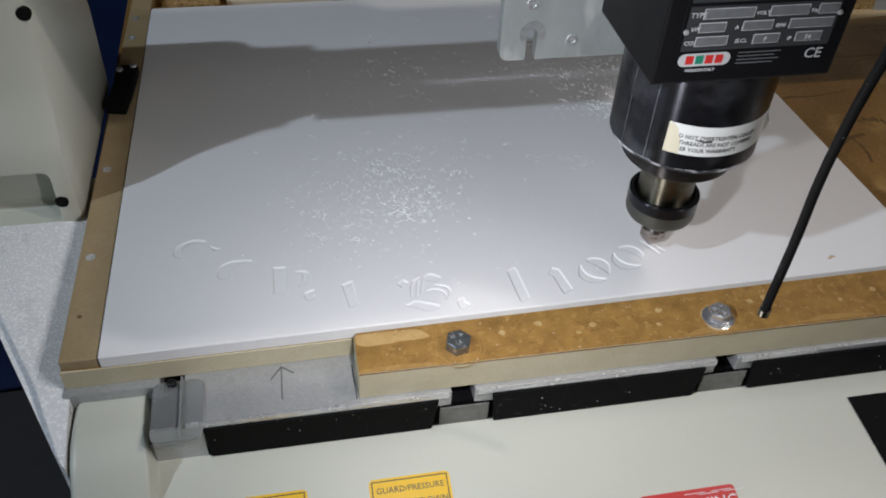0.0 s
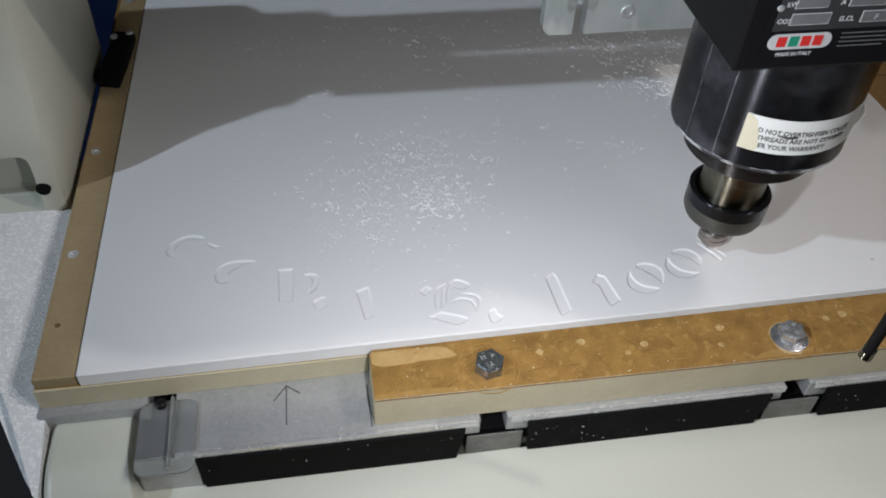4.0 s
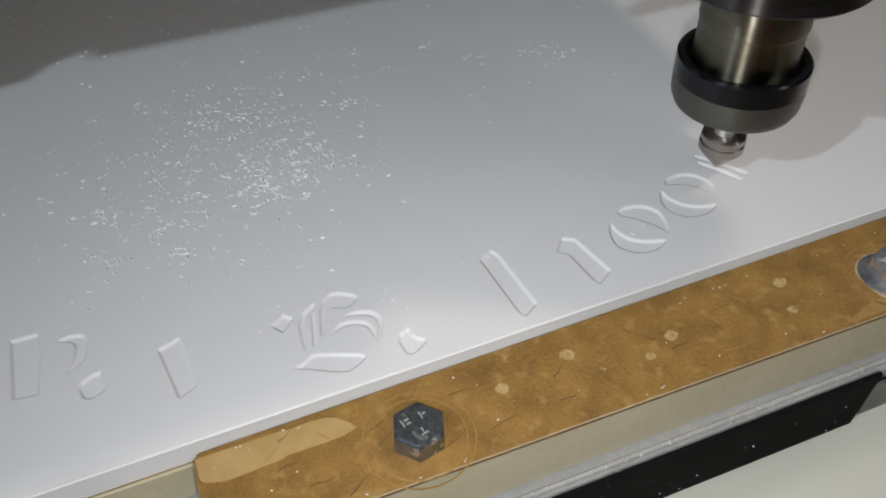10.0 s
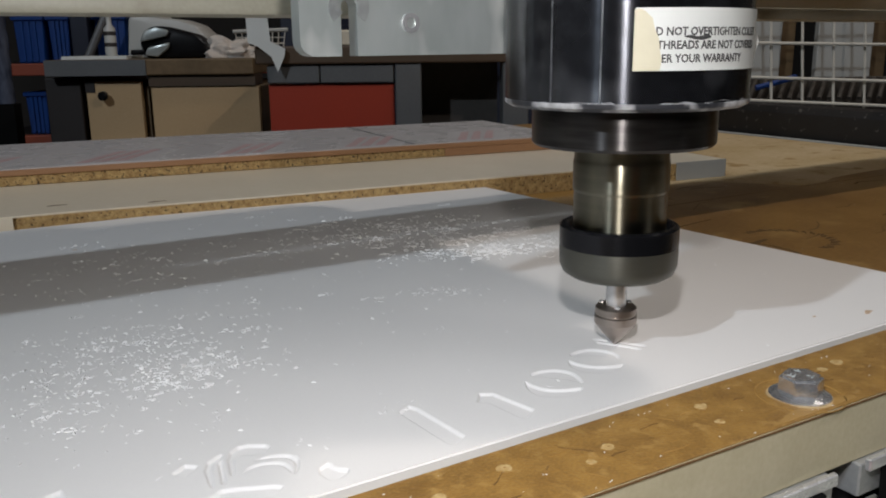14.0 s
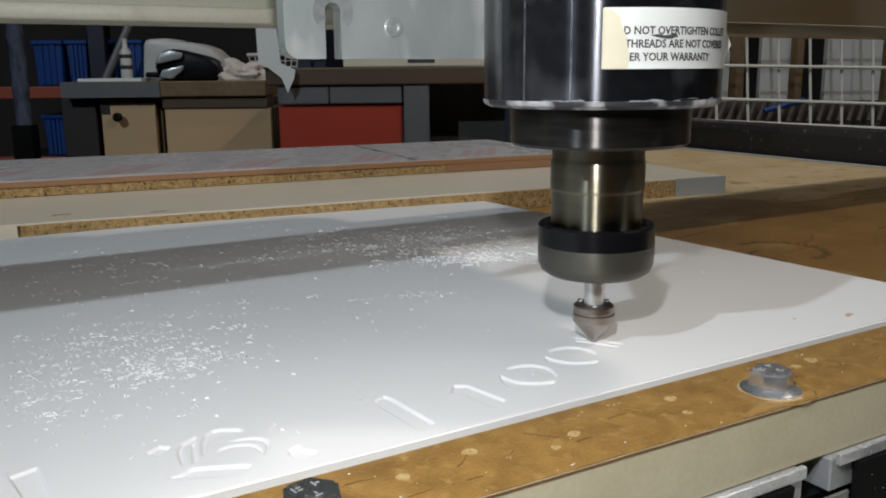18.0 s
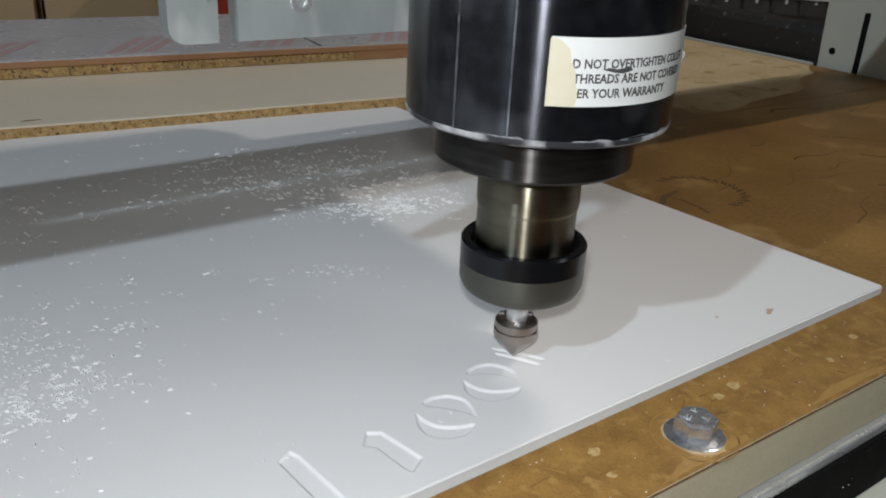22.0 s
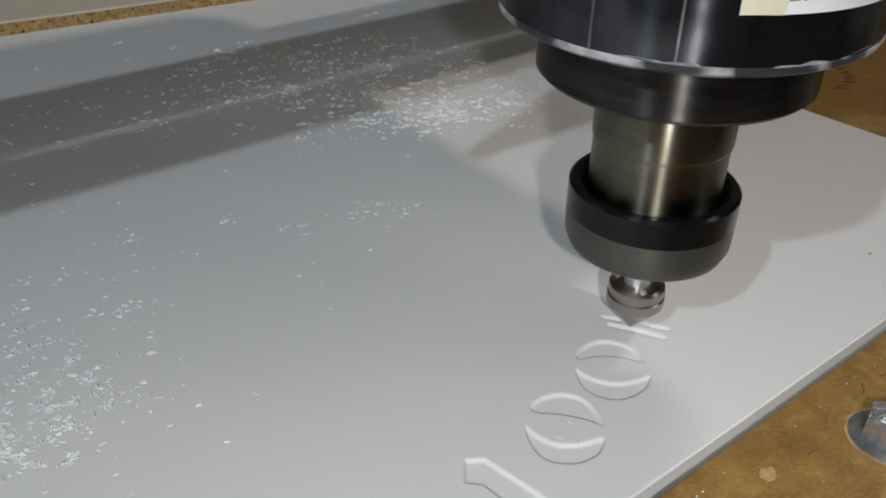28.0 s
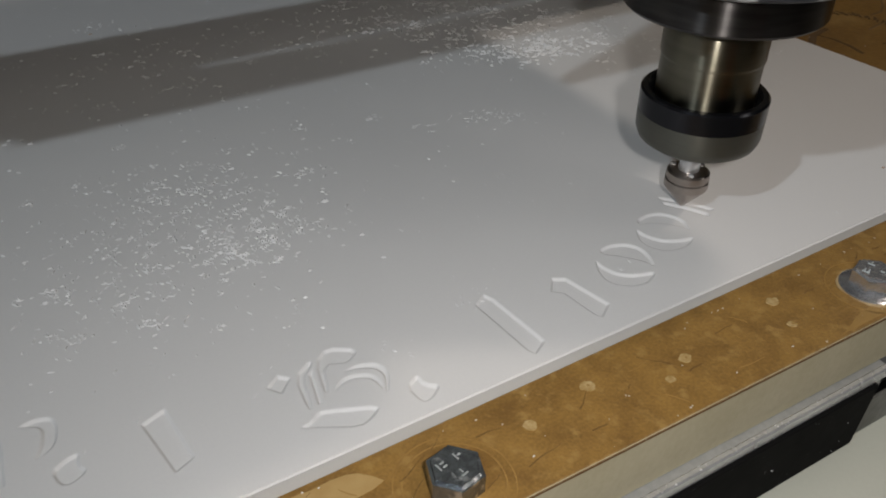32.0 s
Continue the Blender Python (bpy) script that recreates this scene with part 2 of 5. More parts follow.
def lathe(profile, segs=64, bm=None, centre=(0, 0, 0), cap=True):
    bm = bm or bmesh.new()
    rings = []
    for r, z in profile:
        rings.append([bm.verts.new((centre[0] + r * math.cos(2 * math.pi * k / segs), centre[1] + r * math.sin(2 * math.pi * k / segs), centre[2] + z)) for k in range(segs)])
    for a, b in zip(rings, rings[1:]):
        for k in range(segs):
            bm.faces.new((a[k], a[(k + 1) % segs], b[(k + 1) % segs], b[k]))
    if cap:
        bm.faces.new(rings[0])
        bm.faces.new(rings[-1])
    return bm


def prism(points, z0, z1, bevel=0.0, bm=None, axis="z"):
    """A polygon in the plane, drawn out along an axis."""
    bm = bm or bmesh.new()

    def put(a, b, c):
        return {"z": (a, b, c), "y": (a, c, b), "x": (c, a, b)}[axis]
    low = [bm.verts.new(put(a, b, z0)) for a, b in points]
    top = [bm.verts.new(put(a, b, z1)) for a, b in points]
    n = len(points)
    bm.faces.new(low[::-1])
    bm.faces.new(top)
    for k in range(n):
        bm.faces.new((low[k], low[(k + 1) % n], top[(k + 1) % n], top[k]))
    bmesh.ops.recalc_face_normals(bm, faces=bm.faces)
    if bevel:
        bmesh.ops.bevel(bm, geom=list(bm.edges), offset=bevel, segments=2, affect="EDGES", profile=0.5)
    return bm


def tube(points, radius, segs=12, bm=None):
    """A round bar along a polyline."""
    bm = bm or bmesh.new()
    pts = [Vector(p) for p in points]
    rings = []
    for i, p in enumerate(pts):
        d = (pts[min(i + 1, len(pts) - 1)] - pts[max(i - 1, 0)]).normalized()
        side = d.cross(Vector((0.31, 0.2, 0.93))).normalized()
        up = side.cross(d)
        rings.append([bm.verts.new(p + radius * (math.cos(a) * side + math.sin(a) * up)) for a in (2 * math.pi * k / segs for k in range(segs))])
    for a, b in zip(rings, rings[1:]):
        for k in range(segs):
            bm.faces.new((a[k], a[(k + 1) % segs], b[(k + 1) % segs], b[k]))
    bm.faces.new(rings[0])
    bm.faces.new(rings[-1])
    return bm


def rounded(x0, x1, y0, y1, r, n=5):
    pts = []
    for cx, cy, a0 in ((x1 - r, y0 + r, -90), (x1 - r, y1 - r, 0), (x0 + r, y1 - r, 90), (x0 + r, y0 + r, 180)):
        for k in range(n + 1):
            a = radians(a0 + 90 * k / n)
            pts.append((cx + r * math.cos(a), cy + r * math.sin(a)))
    return pts


def letters(text, size, depth=0.0002, bold=0.0):
    """The mesh of a line of writing in the x-y plane, starting at the origin."""
    cu = bpy.data.curves.new("writing", "FONT")
    cu.body, cu.size, cu.extrude, cu.resolution_u, cu.offset = text, size, depth, 2, bold
    ob = bpy.data.objects.new("writing", cu)
    scene.collection.objects.link(ob)
    bpy.context.view_layer.update()
    me = bpy.data.meshes.new_from_object(ob.evaluated_get(bpy.context.evaluated_depsgraph_get()))
    bpy.data.objects.remove(ob)
    bm = bmesh.new()
    bm.from_mesh(me)
    bpy.data.meshes.remove(me)
    return bm


# ---------- the room ----------
FLOOR_Z = -0.86
WALL = material("workshop_wall", (0.035, 0.034, 0.034), (0.022, 0.022, 0.022), 0.8, scale=2, fine=30, bump=0.1)
CONCRETE = material("dark_concrete", (0.045, 0.042, 0.041), (0.028, 0.026, 0.026), 0.7, scale=2, fine=60, bump=0.2)
tagged(part("floor", box(-3.5, 6.5, -3.5, 6.5, FLOOR_Z - 0.1, FLOOR_Z), CONCRETE), "dark dusty concrete workshop floor", "floor", kind="structure")
tagged(part("ceiling", box(-3.5, 6.5, -3.5, 6.5, 2.6, 2.7), WALL), "dark workshop ceiling", "ceiling", kind="structure")
for nm, bx in {"wall_north": (-3.5, 6.5, 6.5, 6.6), "wall_south": (-3.5, 6.5, -3.6, -3.5), "wall_west": (-3.6, -3.5, -3.6, 6.6), "wall_east": (6.5, 6.6, -3.6, 6.6)}.items():
    tagged(part(nm, box(*bx, FLOOR_Z, 2.6), WALL), "dim grey workshop wall", "wall", kind="structure")

TARP = material("blue_tarpaulin", (0.010, 0.024, 0.085), (0.006, 0.014, 0.05), 0.45, scale=5, fine=60, mix=0.8, bump=0.2)
tarp = bmesh.new()
bmesh.ops.create_grid(tarp, x_segments=40, y_segments=50, size=0.5)
for v in tarp.verts:
    v.co = Vector((-0.85 + v.co.x * 1.15, 1.75 + v.co.y * 2.1, FLOOR_Z + 0.012 + 0.03 * abs(noise.noise((v.co.x * 5, v.co.y * 9, 1.3)))))
bmesh.ops.solidify(tarp, geom=list(tarp.faces), thickness=0.004)
tagged(part("blue_tarpaulin", tarp, TARP, smooth=True), "creased dark blue tarpaulin lying on the concrete floor", "tarpaulin")

# ---------- machine bed ----------
TOP = -0.010        # top of the spoilboard under the white sheet
PLATE_Z = -0.025    # top of the aluminium table
machine = thing("router_table", "cream painted router table with slotted aluminium top", "machine", (0.5, 0.5, FLOOR_Z))
machine.matrix_world = Matrix.Identity(4)
SLOTS = (0.0355, 0.2165, 0.3975, 0.5785, 0.7595, 0.9405, 1.1215)
edges = [-0.03] + [v for s in SLOTS for v in (s - 0.0075, s + 0.0075)] + [1.24]
for k in range(0, len(edges), 2):
    a, b = edges[k], edges[k + 1]
    slat = part("table_slat", box(a, b, -0.0385 if k else -0.0065, 0.98, -0.038, PLATE_Z, 0.0006, 1), ALU, machine)
# black bars stand for the shade inside the open slots
for s in SLOTS:
    part("slot_shade", box(s - 0.014, s + 0.014, -0.036, 0.98, -0.05, -0.0385), BLACK_BOX, machine, "black filler painting the shade in the slots between the table slats")
part("table_frame", box(-0.03, 1.24, 0.0, 0.98, -0.75, -0.0505), CREAM, machine)
for k in range(len(SLOTS) - 1):
    a, b = SLOTS[k] + 0.019, SLOTS[k + 1] - 0.0165
    pad = part("rubber_pad", prism([(a, -0.0275), (b, -0.0275), (b - 0.004, -0.0555), (a + 0.002, -0.0555)], -0.0425, -0.0388, 0.0005, axis="y"), RUBBER, machine, "black rubber pad on the table front")
    part("table_lip", box(SLOTS[k] + 0.009, SLOTS[k + 1] - 0.009, -0.0412, -0.0388, -0.0272, -0.0225, 0.0005, 1), CHROME, pad, "bright scratched metal lip")
# sloping front cover with its raised corner
cov = bmesh.new()
prof = [(-0.040, -0.0562), (-0.050, -0.0562), (-0.056, -0.0575), (-0.16, -0.085), (-0.19, -0.098), (-0.20, -0.13), (-0.20, -0.5), (-0.04, -0.5)]
prism(prof, -0.0238, 1.24, 0, cov, axis="x")
part("front_cover", cov, CREAM, machine, smooth=True)
# its moulded corner rises to the table's level and flows down into the slope
def ease(v):
    v = min(max(v, 0.0), 1.0)
    return v * v * (3 - 2 * v)


def cover_height(x, y):
    low = -0.0560 if y > -0.050 else -0.0560 - 0.2667 * (-0.050 - y)
    high = -0.0318 + (low + 0.0318) * ease((-0.030 - y) / 0.056)
    edge = 0.0212 + 0.0020 * ease((-0.030 - y) / 0.02)
    z = low + (high - low) * ease((edge + 0.0014 - x) / 0.0042)
    near = max(0.0, -0.0190 - x) / 0.0055
    back_ = max(0.0, y + 0.0090) / 0.0045
    return z - 0.0055 * (1 - math.sqrt(max(0.0, 1 - min(near, 1) ** 2))) - 0.0045 * (1 - math.sqrt(max(0.0, 1 - min(back_, 1) ** 2)))


corner = bmesh.new()
cols = [-0.0245 + 0.0745 * k / 110 for k in range(111)]
rows_ = [-0.004 - 0.106 * k / 110 for k in range(111)]
cells = []
for y in rows_:
    line = [corner.verts.new((-0.0245, y, -0.16))]
    line += [corner.verts.new((x, y, cover_height(x, y))) for x in cols]
    cells.append(line)
cells.insert(0, [corner.verts.new((v.co.x, -0.004, -0.16)) for v in cells[0]])
for a, b in zip(cells, cells[1:]):
    for k in range(len(a) - 1):
        corner.faces.new((a[k], b[k], b[k + 1], a[k + 1]))
part("cover_corner", corner, CREAM, machine, smooth=True)
GREY_EDGE = material("greasy_table_edge", (0.20, 0.20, 0.185), (0.11, 0.11, 0.10), 0.4, 0.2, scale=60, fine=300, mix=1.0, bump=0.2)
for q in SLOTS[:-1]:
    part("slot_block", box(q - 0.0150, q + 0.0175, -0.0402, -0.0388, -0.0560, -0.0386, 0.0005, 1), GREY_EDGE, machine, "grey metal block under the slot")
# clear plastic guard at the corner
CLEAR = material("clear_plastic", (0.75, 0.78, 0.78), (0.7, 0.72, 0.72), 0.12, trans=0.85, scale=30, mix=0.5, bump=0.03, spot=(0.8, 0.8, 0.8), spot_scale=150, spot_cut=0.7)
guard = thing("plastic_guard", "scratched clear plastic guard plate on the table corner", "guard")
part("sheet", prism(rounded(0.0245, 0.0555, -0.0505, -0.005, 0.006), -0.0248, -0.0232, 0.0005), CLEAR, guard)
part("fold", box(0.0415, 0.043, -0.049, -0.004, -0.0226, -0.0200, 0.0004, 1), CLEAR, guard)
part("screw", lathe([(0.003, -0.0228), (0.003, -0.0205), (0.002, -0.0198)], 16, centre=(0.036, -0.008, 0)), BLACK_BOX, guard, "greasy screw head")

part("corner_plate", box(0.0235, 0.0545, -0.0405, -0.0388, -0.060, -0.0260), ALU, machine)
SCR = material("scribed_line", (0.10, 0.10, 0.105), (0.17, 0.17, 0.17), 0.6, bump=0)
for ax, ay, bx_, by_ in ((0.1035, -0.0015, 0.1030, -0.028), (0.1035, -0.002, 0.0965, -0.0115), (0.1035, -0.002, 0.1110, -0.008), (0.1485, -0.007, 0.1490, -0.035)):
    d = Vector((bx_ - ax, by_ - ay)).normalized() * 0.0004
    part("scribed_line", prism([(ax - d.y, ay + d.x), (ax + d.y, ay - d.x), (bx_ + d.y, by_ - d.x), (bx_ - d.y, by_ + d.x)], PLATE_Z - 0.0001, PLATE_Z + 0.0002), SCR, machine)

# stickers on the sloping cover
slope = math.atan2(0.0275, 0.104)


def on_cover(x, s, lift=0.0):
    """A pose on the sloping cover, s metres down from its upper edge."""
    return pose(x, -0.056 - s * math.cos(slope), -0.0575 - s * math.sin(slope) + lift, math.degrees(slope), 0, 0)


def sticker(name, label, x, s, w, h, mat, rows, border=True):
    st = thing(name, label, "sticker")
    st.matrix_world = on_cover(x, s)
    part("sheet", prism(rounded(0, w, -h, 0, 0.003), 0.0, 0.0004), mat, st)
    if border:
        for bx in ((0.0015, w - 0.0015, -0.0022, -0.0015), (0.0015, 0.0022, -h + 0.0015, -0.0022), (w - 0.0022, w - 0.0015, -h + 0.0015, -0.0022)):
            part("border", box(*bx, 0.0004, 0.0006), INK, st)
    for text, tx, ty, size, m2 in rows:
        bm = letters(text, size, 0.0001)
        bmesh.ops.translate(bm, verts=bm.verts, vec=(tx, ty, 0.0006))
        part("writing", bm, m2, st)
    return st


WHITE_INK = material("white_ink", (0.8, 0.8, 0.8), rough=0.5, bump=0)
sticker("yellow_notice", "yellow notice sticker with black writing on the cream cover", 0.151, 0.0155, 0.051, 0.06, YELLOW,
        [("GUARD/PRESSURE", 0.004, -0.0095, 0.0053, INK), ("FOOT", 0.0055, -0.0185, 0.0053, INK), ("UP/DOWN", 0.0225, -0.0185, 0.0053, INK)])
sticker("yellow_notice", "yellow notice sticker with a black border on the cream cover", 0.073, 0.0155, 0.040, 0.06, YELLOW, [])
warn = sticker("red_warning", "red warning sticker with white writing on the cream cover", 0.3196, 0.0495, 0.0645, 0.05, RED, [("WARNING", 0.0135, -0.0135, 0.0105, WHITE_INK)], False)
for k in range(4):
    part("triangle_line", box(0.030 + k * 0.009, 0.044 + k * 0.009, -0.003 - 0.001 * (k % 2), -0.0026 - 0.001 * (k % 2), 0.0004, 0.0006), WHITE_INK, warn)
part("black_grip_strip", prism([(0.487, -0.03), (0.60, -0.03), (0.60, -0.17), (0.505, -0.17)], 0, 0.0012), RUBBER)
grip = bpy.data.objects["black_grip_strip"]
grip.matrix_world = pose(0, -0.030, -0.0504, math.degrees(slope), 0, 0) 
tagged(grip, "black gritty strip stuck on the cream cover", "strip")

# spoilboard with old cut marks
spoil = thing("spoilboard", "worn brown fibreboard bed cover with old cutter marks", "board")
part("sheet", prism([(-0.0285, 0.0), (0.14, 0.0018), (1.150, 0.0175), (1.150, 0.97), (-0.0285, 0.97)], PLATE_Z + 0.0002, TOP, 0.0008), MDF_OLD, spoil)
part("front_edge", prism([(-0.0285, -0.0006), (0.1502, 0.0013), (0.1502, 0.0024), (-0.0046, 0.0004), (-0.0285, 0.0010)], PLATE_Z + 0.0004, TOP + 0.0003), MDF_EDGE, spoil, "grey-tan sawn edge")
DARKCUT = material("old_cut_groove", (0.12, 0.07, 0.03), (0.19, 0.12, 0.05), 0.8, scale=90, bump=0.3)


def mark(points, width, mat=DARKCUT, parent=spoil, z=TOP, name="cut_mark"):
    bm = bmesh.new()
    left, right = [], []
    for i, p in enumerate(points):
        a, b = Vector(points[max(i - 1, 0)]), Vector(points[min(i + 1, len(points) - 1)])
        d = (b - a).normalized()
        w = width * (0.6 + 0.4 * math.sin(7.3 * i + 1))
        left.append((p[0] - d.y * w, p[1] + d.x * w))
        right.append((p[0] + d.y * w, p[1] - d.x * w))
    prism(left + right[::-1], z - 0.0002, z + 0.0002, 0, bm)
    return part(name, bm, mat, parent)


for k in range(34):
    a = radians(-100 + 6.2 * k)
    r0, r1 = 0.0262 + 0.0012 * math.sin(k * 2.7), 0.0318 + 0.0014 * math.sin(k * 1.9)
    mark([(0.632 + r * math.cos(a + 0.10 * (r - r0) / 0.005), 0.166 + r * math.sin(a + 0.10 * (r - r0) / 0.005)) for r in (r0, (r0 + r1) / 2, r1)], 0.00085 + 0.0003 * math.sin(k * 3.1))
mark([(0.602 + 0.004 * math.sin(k), 0.135 + k * 0.012) for k in range(4)], 0.0012)
rnd = random.Random(5)
FAINT = material("faint_old_groove", (0.20, 0.125, 0.055), (0.26, 0.165, 0.075), 0.7, scale=90, bump=0.3)
for k in range(34):
    x, y = rnd.uniform(0.60, 1.05), rnd.uniform(0.06, 0.36)
    a, n = rnd.uniform(-0.9, 0.5), rnd.randint(2, 5)
    mark([(x + math.cos(a) * 0.013 * i, y + math.sin(a) * 0.013 * i + 0.003 * math.sin(i * 2.0 + k)) for i in range(n + 1)], rnd.uniform(0.0005, 0.0013), DARKCUT if k % 4 == 0 else FAINT)
for pts, w in (([(0.605, 0.345), (0.640, 0.338), (0.680, 0.322)], 0.0008), ([(0.556, 0.232), (0.580, 0.238), (0.602, 0.236), (0.640, 0.242)], 0.0011), ([(0.586, 0.160), (0.600, 0.170), (0.618, 0.174)], 0.0024)):
    mark(pts, w)
for y in (0.30, 0.62, 0.80):
    mark([(0.62 + 0.1 * i, y + 0.0015 * math.sin(i)) for i in range(7)], 0.001, FAINT)

# pale tan: dust, plus the lit area past the beam's shadow painted in
DUST_LIT_TAN = material("dust_and_lit_tan", (0.60, 0.46, 0.27), (0.46, 0.32, 0.15), 0.9, scale=14, fine=260, mix=1.0, bump=0.3, spot=(0.36, 0.22, 0.08), spot_scale=36, spot_cut=0.60, soft_cut=0.12)
film = []
for k in range(72):
    a = 2 * math.pi * k / 72
    r = 1 + 0.16 * noise.noise((math.cos(a) * 3, math.sin(a) * 3, 4.2)) + 0.07 * noise.noise((math.cos(a) * 11, math.sin(a) * 11, 1.2))
    film.append((min(0.90 + 0.34 * r * math.cos(a), 1.146), min(0.62 + 0.29 * r * math.sin(a), 0.965)))
part("dust_and_lit_tan", prism(film, TOP - 0.0001, TOP + 0.00015), DUST_LIT_TAN, spoil, "pale dusty patch with the lit far part of the bed painted in")

# fence along the table's side
fence = thing("fence_strip", "narrow fibreboard fence strip along the white sheet", "strip")
TAN = material("grey_tan_fibreboard", (0.36, 0.275, 0.155), (0.28, 0.20, 0.10), 0.6, scale=20, fine=380, mix=0.9, bump=0.2, bump_far=0.0006)
part("strip", prism([(-0.0278, 0.0012), (-0.0055, 0.0012), (-0.0018, 0.46), (-0.0018, 0.60), (-0.0200, 0.60)], TOP, -0.0015, 0.001), TAN, fence)
for y in (0.0934, 0.1918, 0.305, 0.395, 0.432):
    part("screw", lathe([(0.0032, -0.0016), (0.0034, -0.0010), (0.0012, -0.0009), (0.0010, -0.0014)], 18, centre=(-0.0200 + 0.012 * y, y, 0)), CHROME, fence)
part("screw_hole", lathe([(0.0016, -0.0014), (0.0016, -0.0011)], 12, centre=(-0.0195, 0.038, 0)), DARKCUT, fence)
latch = thing("black_latch", "black rubber latch block on the fence strip", "latch")
part("body", prism([(-0.026, 0.268), (-0.009, 0.264), (-0.006, 0.292), (-0.003, 0.330), (-0.019, 0.332), (-0.022, 0.302)], -0.0013, 0.008, 0.002), RUBBER, latch, smooth=True)
for y in (0.325, 0.330):
    part("rivet", lathe([(0.003, 0.008), (0.0028, 0.0095), (0.001, 0.010)], 14, centre=(-0.018 + (y - 0.325) * 2.2, y - 0.003, 0)), CHROME, latch)

# ---------- the white sheet with its carving ----------
BX1, BX2, BY = 0.5725, 0.5464, 0.449
DEPTH, SLOPE, CELL = 0.0009, 0.0008, 0.0004
CX0, CX1, CY0, CY1 = 0.030, 0.386, 0.0076, 0.1060
gx = np.linspace(CX0, CX1, int((CX1 - CX0) / CELL) + 1)
gy = np.linspace(CY0, CY1, int((CY1 - CY0) / CELL) + 1)
field = np.full((len(gy), len(gx)), 1.0)


def stroke(points, curved=0):
    """Adds a cut field with this outline, its corners cut round some times: keeps the nearest signed distance to any outline."""
    pts = np.array(points)
    for _ in range(curved):
        after = np.roll(pts, -1, 0)
        pts = np.stack((pts * 0.78 + after * 0.22, pts * 0.22 + after * 0.78), 1).reshape(-1, 2)
    lo, hi = pts.min(0) - 0.003, pts.max(0) + 0.003
    ax, bx = np.searchsorted(gx, (lo[0], hi[0]))
    ay, by = np.searchsorted(gy, (lo[1], hi[1]))
    px, py = np.meshgrid(gx[ax:bx], gy[ay:by])
    away, inside = np.full(px.shape, 1.0), np.zeros(px.shape, bool)
    for (x0, y0), (x1, y1) in zip(pts, np.roll(pts, -1, 0)):
        dx, dy = x1 - x0, y1 - y0
        k = np.clip(((px - x0) * dx + (py - y0) * dy) / (dx * dx + dy * dy), 0, 1)
        away = np.minimum(away, np.hypot(px - x0 - k * dx, py - y0 - k * dy))
        if abs(dy) > 1e-9:
            inside ^= ((y0 > py) != (y1 > py)) & (px < x0 + (py - y0) * dx / dy)
    field[ay:by, ax:bx] = np.minimum(field[ay:by, ax:bx], np.where(inside, -away, away))


# the figures 1 100
stroke([(0.2609, 0.0401), (0.2669, 0.0436), (0.2686, 0.0397), (0.2710, 0.0128), (0.2645, 0.0090), (0.2630, 0.0118)])
stroke([(0.2932, 0.0394), (0.2980, 0.0366), (0.3020, 0.0171), (0.2951, 0.0125), (0.2935, 0.0156), (0.2917, 0.0299), (0.2882, 0.0331)])
stroke([(0.3191, 0.0441), (0.3245, 0.0452), (0.3312, 0.0431), (0.3348, 0.0376), (0.3338, 0.0309), (0.3308, 0.0252), (0.3302, 0.0285), (0.3277, 0.0328), (0.3236, 0.0376), (0.3195, 0.0409)], 2)
stroke([(0.3145, 0.0404), (0.3143, 0.0347), (0.3163, 0.0292), (0.3212, 0.0256), (0.3297, 0.0234), (0.3230, 0.0194), (0.3164, 0.0202), (0.3116, 0.0237), (0.3093, 0.0281), (0.3107, 0.0348)], 2)
stroke([(0.3462, 0.0532), (0.3528, 0.0542), (0.3587, 0.0523), (0.3623, 0.0464), (0.3626, 0.0420), (0.3597, 0.0366), (0.3580, 0.0404), (0.3548, 0.0450), (0.3493, 0.0487), (0.3445, 0.0500)], 2)
stroke([(0.3418, 0.0492), (0.3422, 0.0426), (0.3458, 0.0370), (0.3518, 0.0340), (0.3582, 0.0329), (0.3525, 0.0296), (0.3471, 0.0292), (0.3414, 0.0308), (0.3376, 0.0360), (0.3372, 0.0419)], 2)
# the stroke that is being cut
stroke([(0.3659, 0.0623), (0.3737, 0.0532), (0.3799, 0.0432), (0.3774, 0.0426), (0.3715, 0.0520), (0.3647, 0.0604)], 1)
stroke([(0.3649, 0.0583), (0.3708, 0.0503), (0.3756, 0.0412), (0.3728, 0.0404), (0.3679, 0.0496), (0.3633, 0.0566)], 1)
# the letter B and its dot
stroke([(0.1838, 0.0381), (0.1890, 0.0419), (0.1926, 0.0387), (0.1873, 0.0333)])
stroke([(0.1930, 0.0384), (0.2009, 0.0434), (0.2006, 0.0405), (0.1959, 0.0368), (0.1932, 0.0233), (0.1911, 0.0230)], 1)
stroke([(0.1973, 0.0371), (0.2000, 0.0397), (0.1968, 0.0239), (0.1945, 0.0236)])
stroke([(0.2013, 0.0413), (0.2075, 0.0460), (0.2166, 0.0401), (0.2107, 0.0355), (0.2037, 0.0389), (0.2005, 0.0278), (0.1980, 0.0265)], 1)
stroke([(0.2054, 0.0326), (0.2127, 0.0340), (0.2186, 0.0315), (0.2202, 0.0261), (0.2162, 0.0186), (0.2141, 0.0176), (0.2177, 0.0252), (0.2167, 0.0293), (0.2121, 0.0320)], 2)
stroke([(0.1998, 0.0248), (0.2048, 0.0304), (0.2096, 0.0305), (0.2149, 0.0280), (0.2161, 0.0229), (0.2144, 0.0174), (0.2143, 0.0225), (0.2132, 0.0263), (0.2089, 0.0286), (0.2048, 0.0281)], 2)
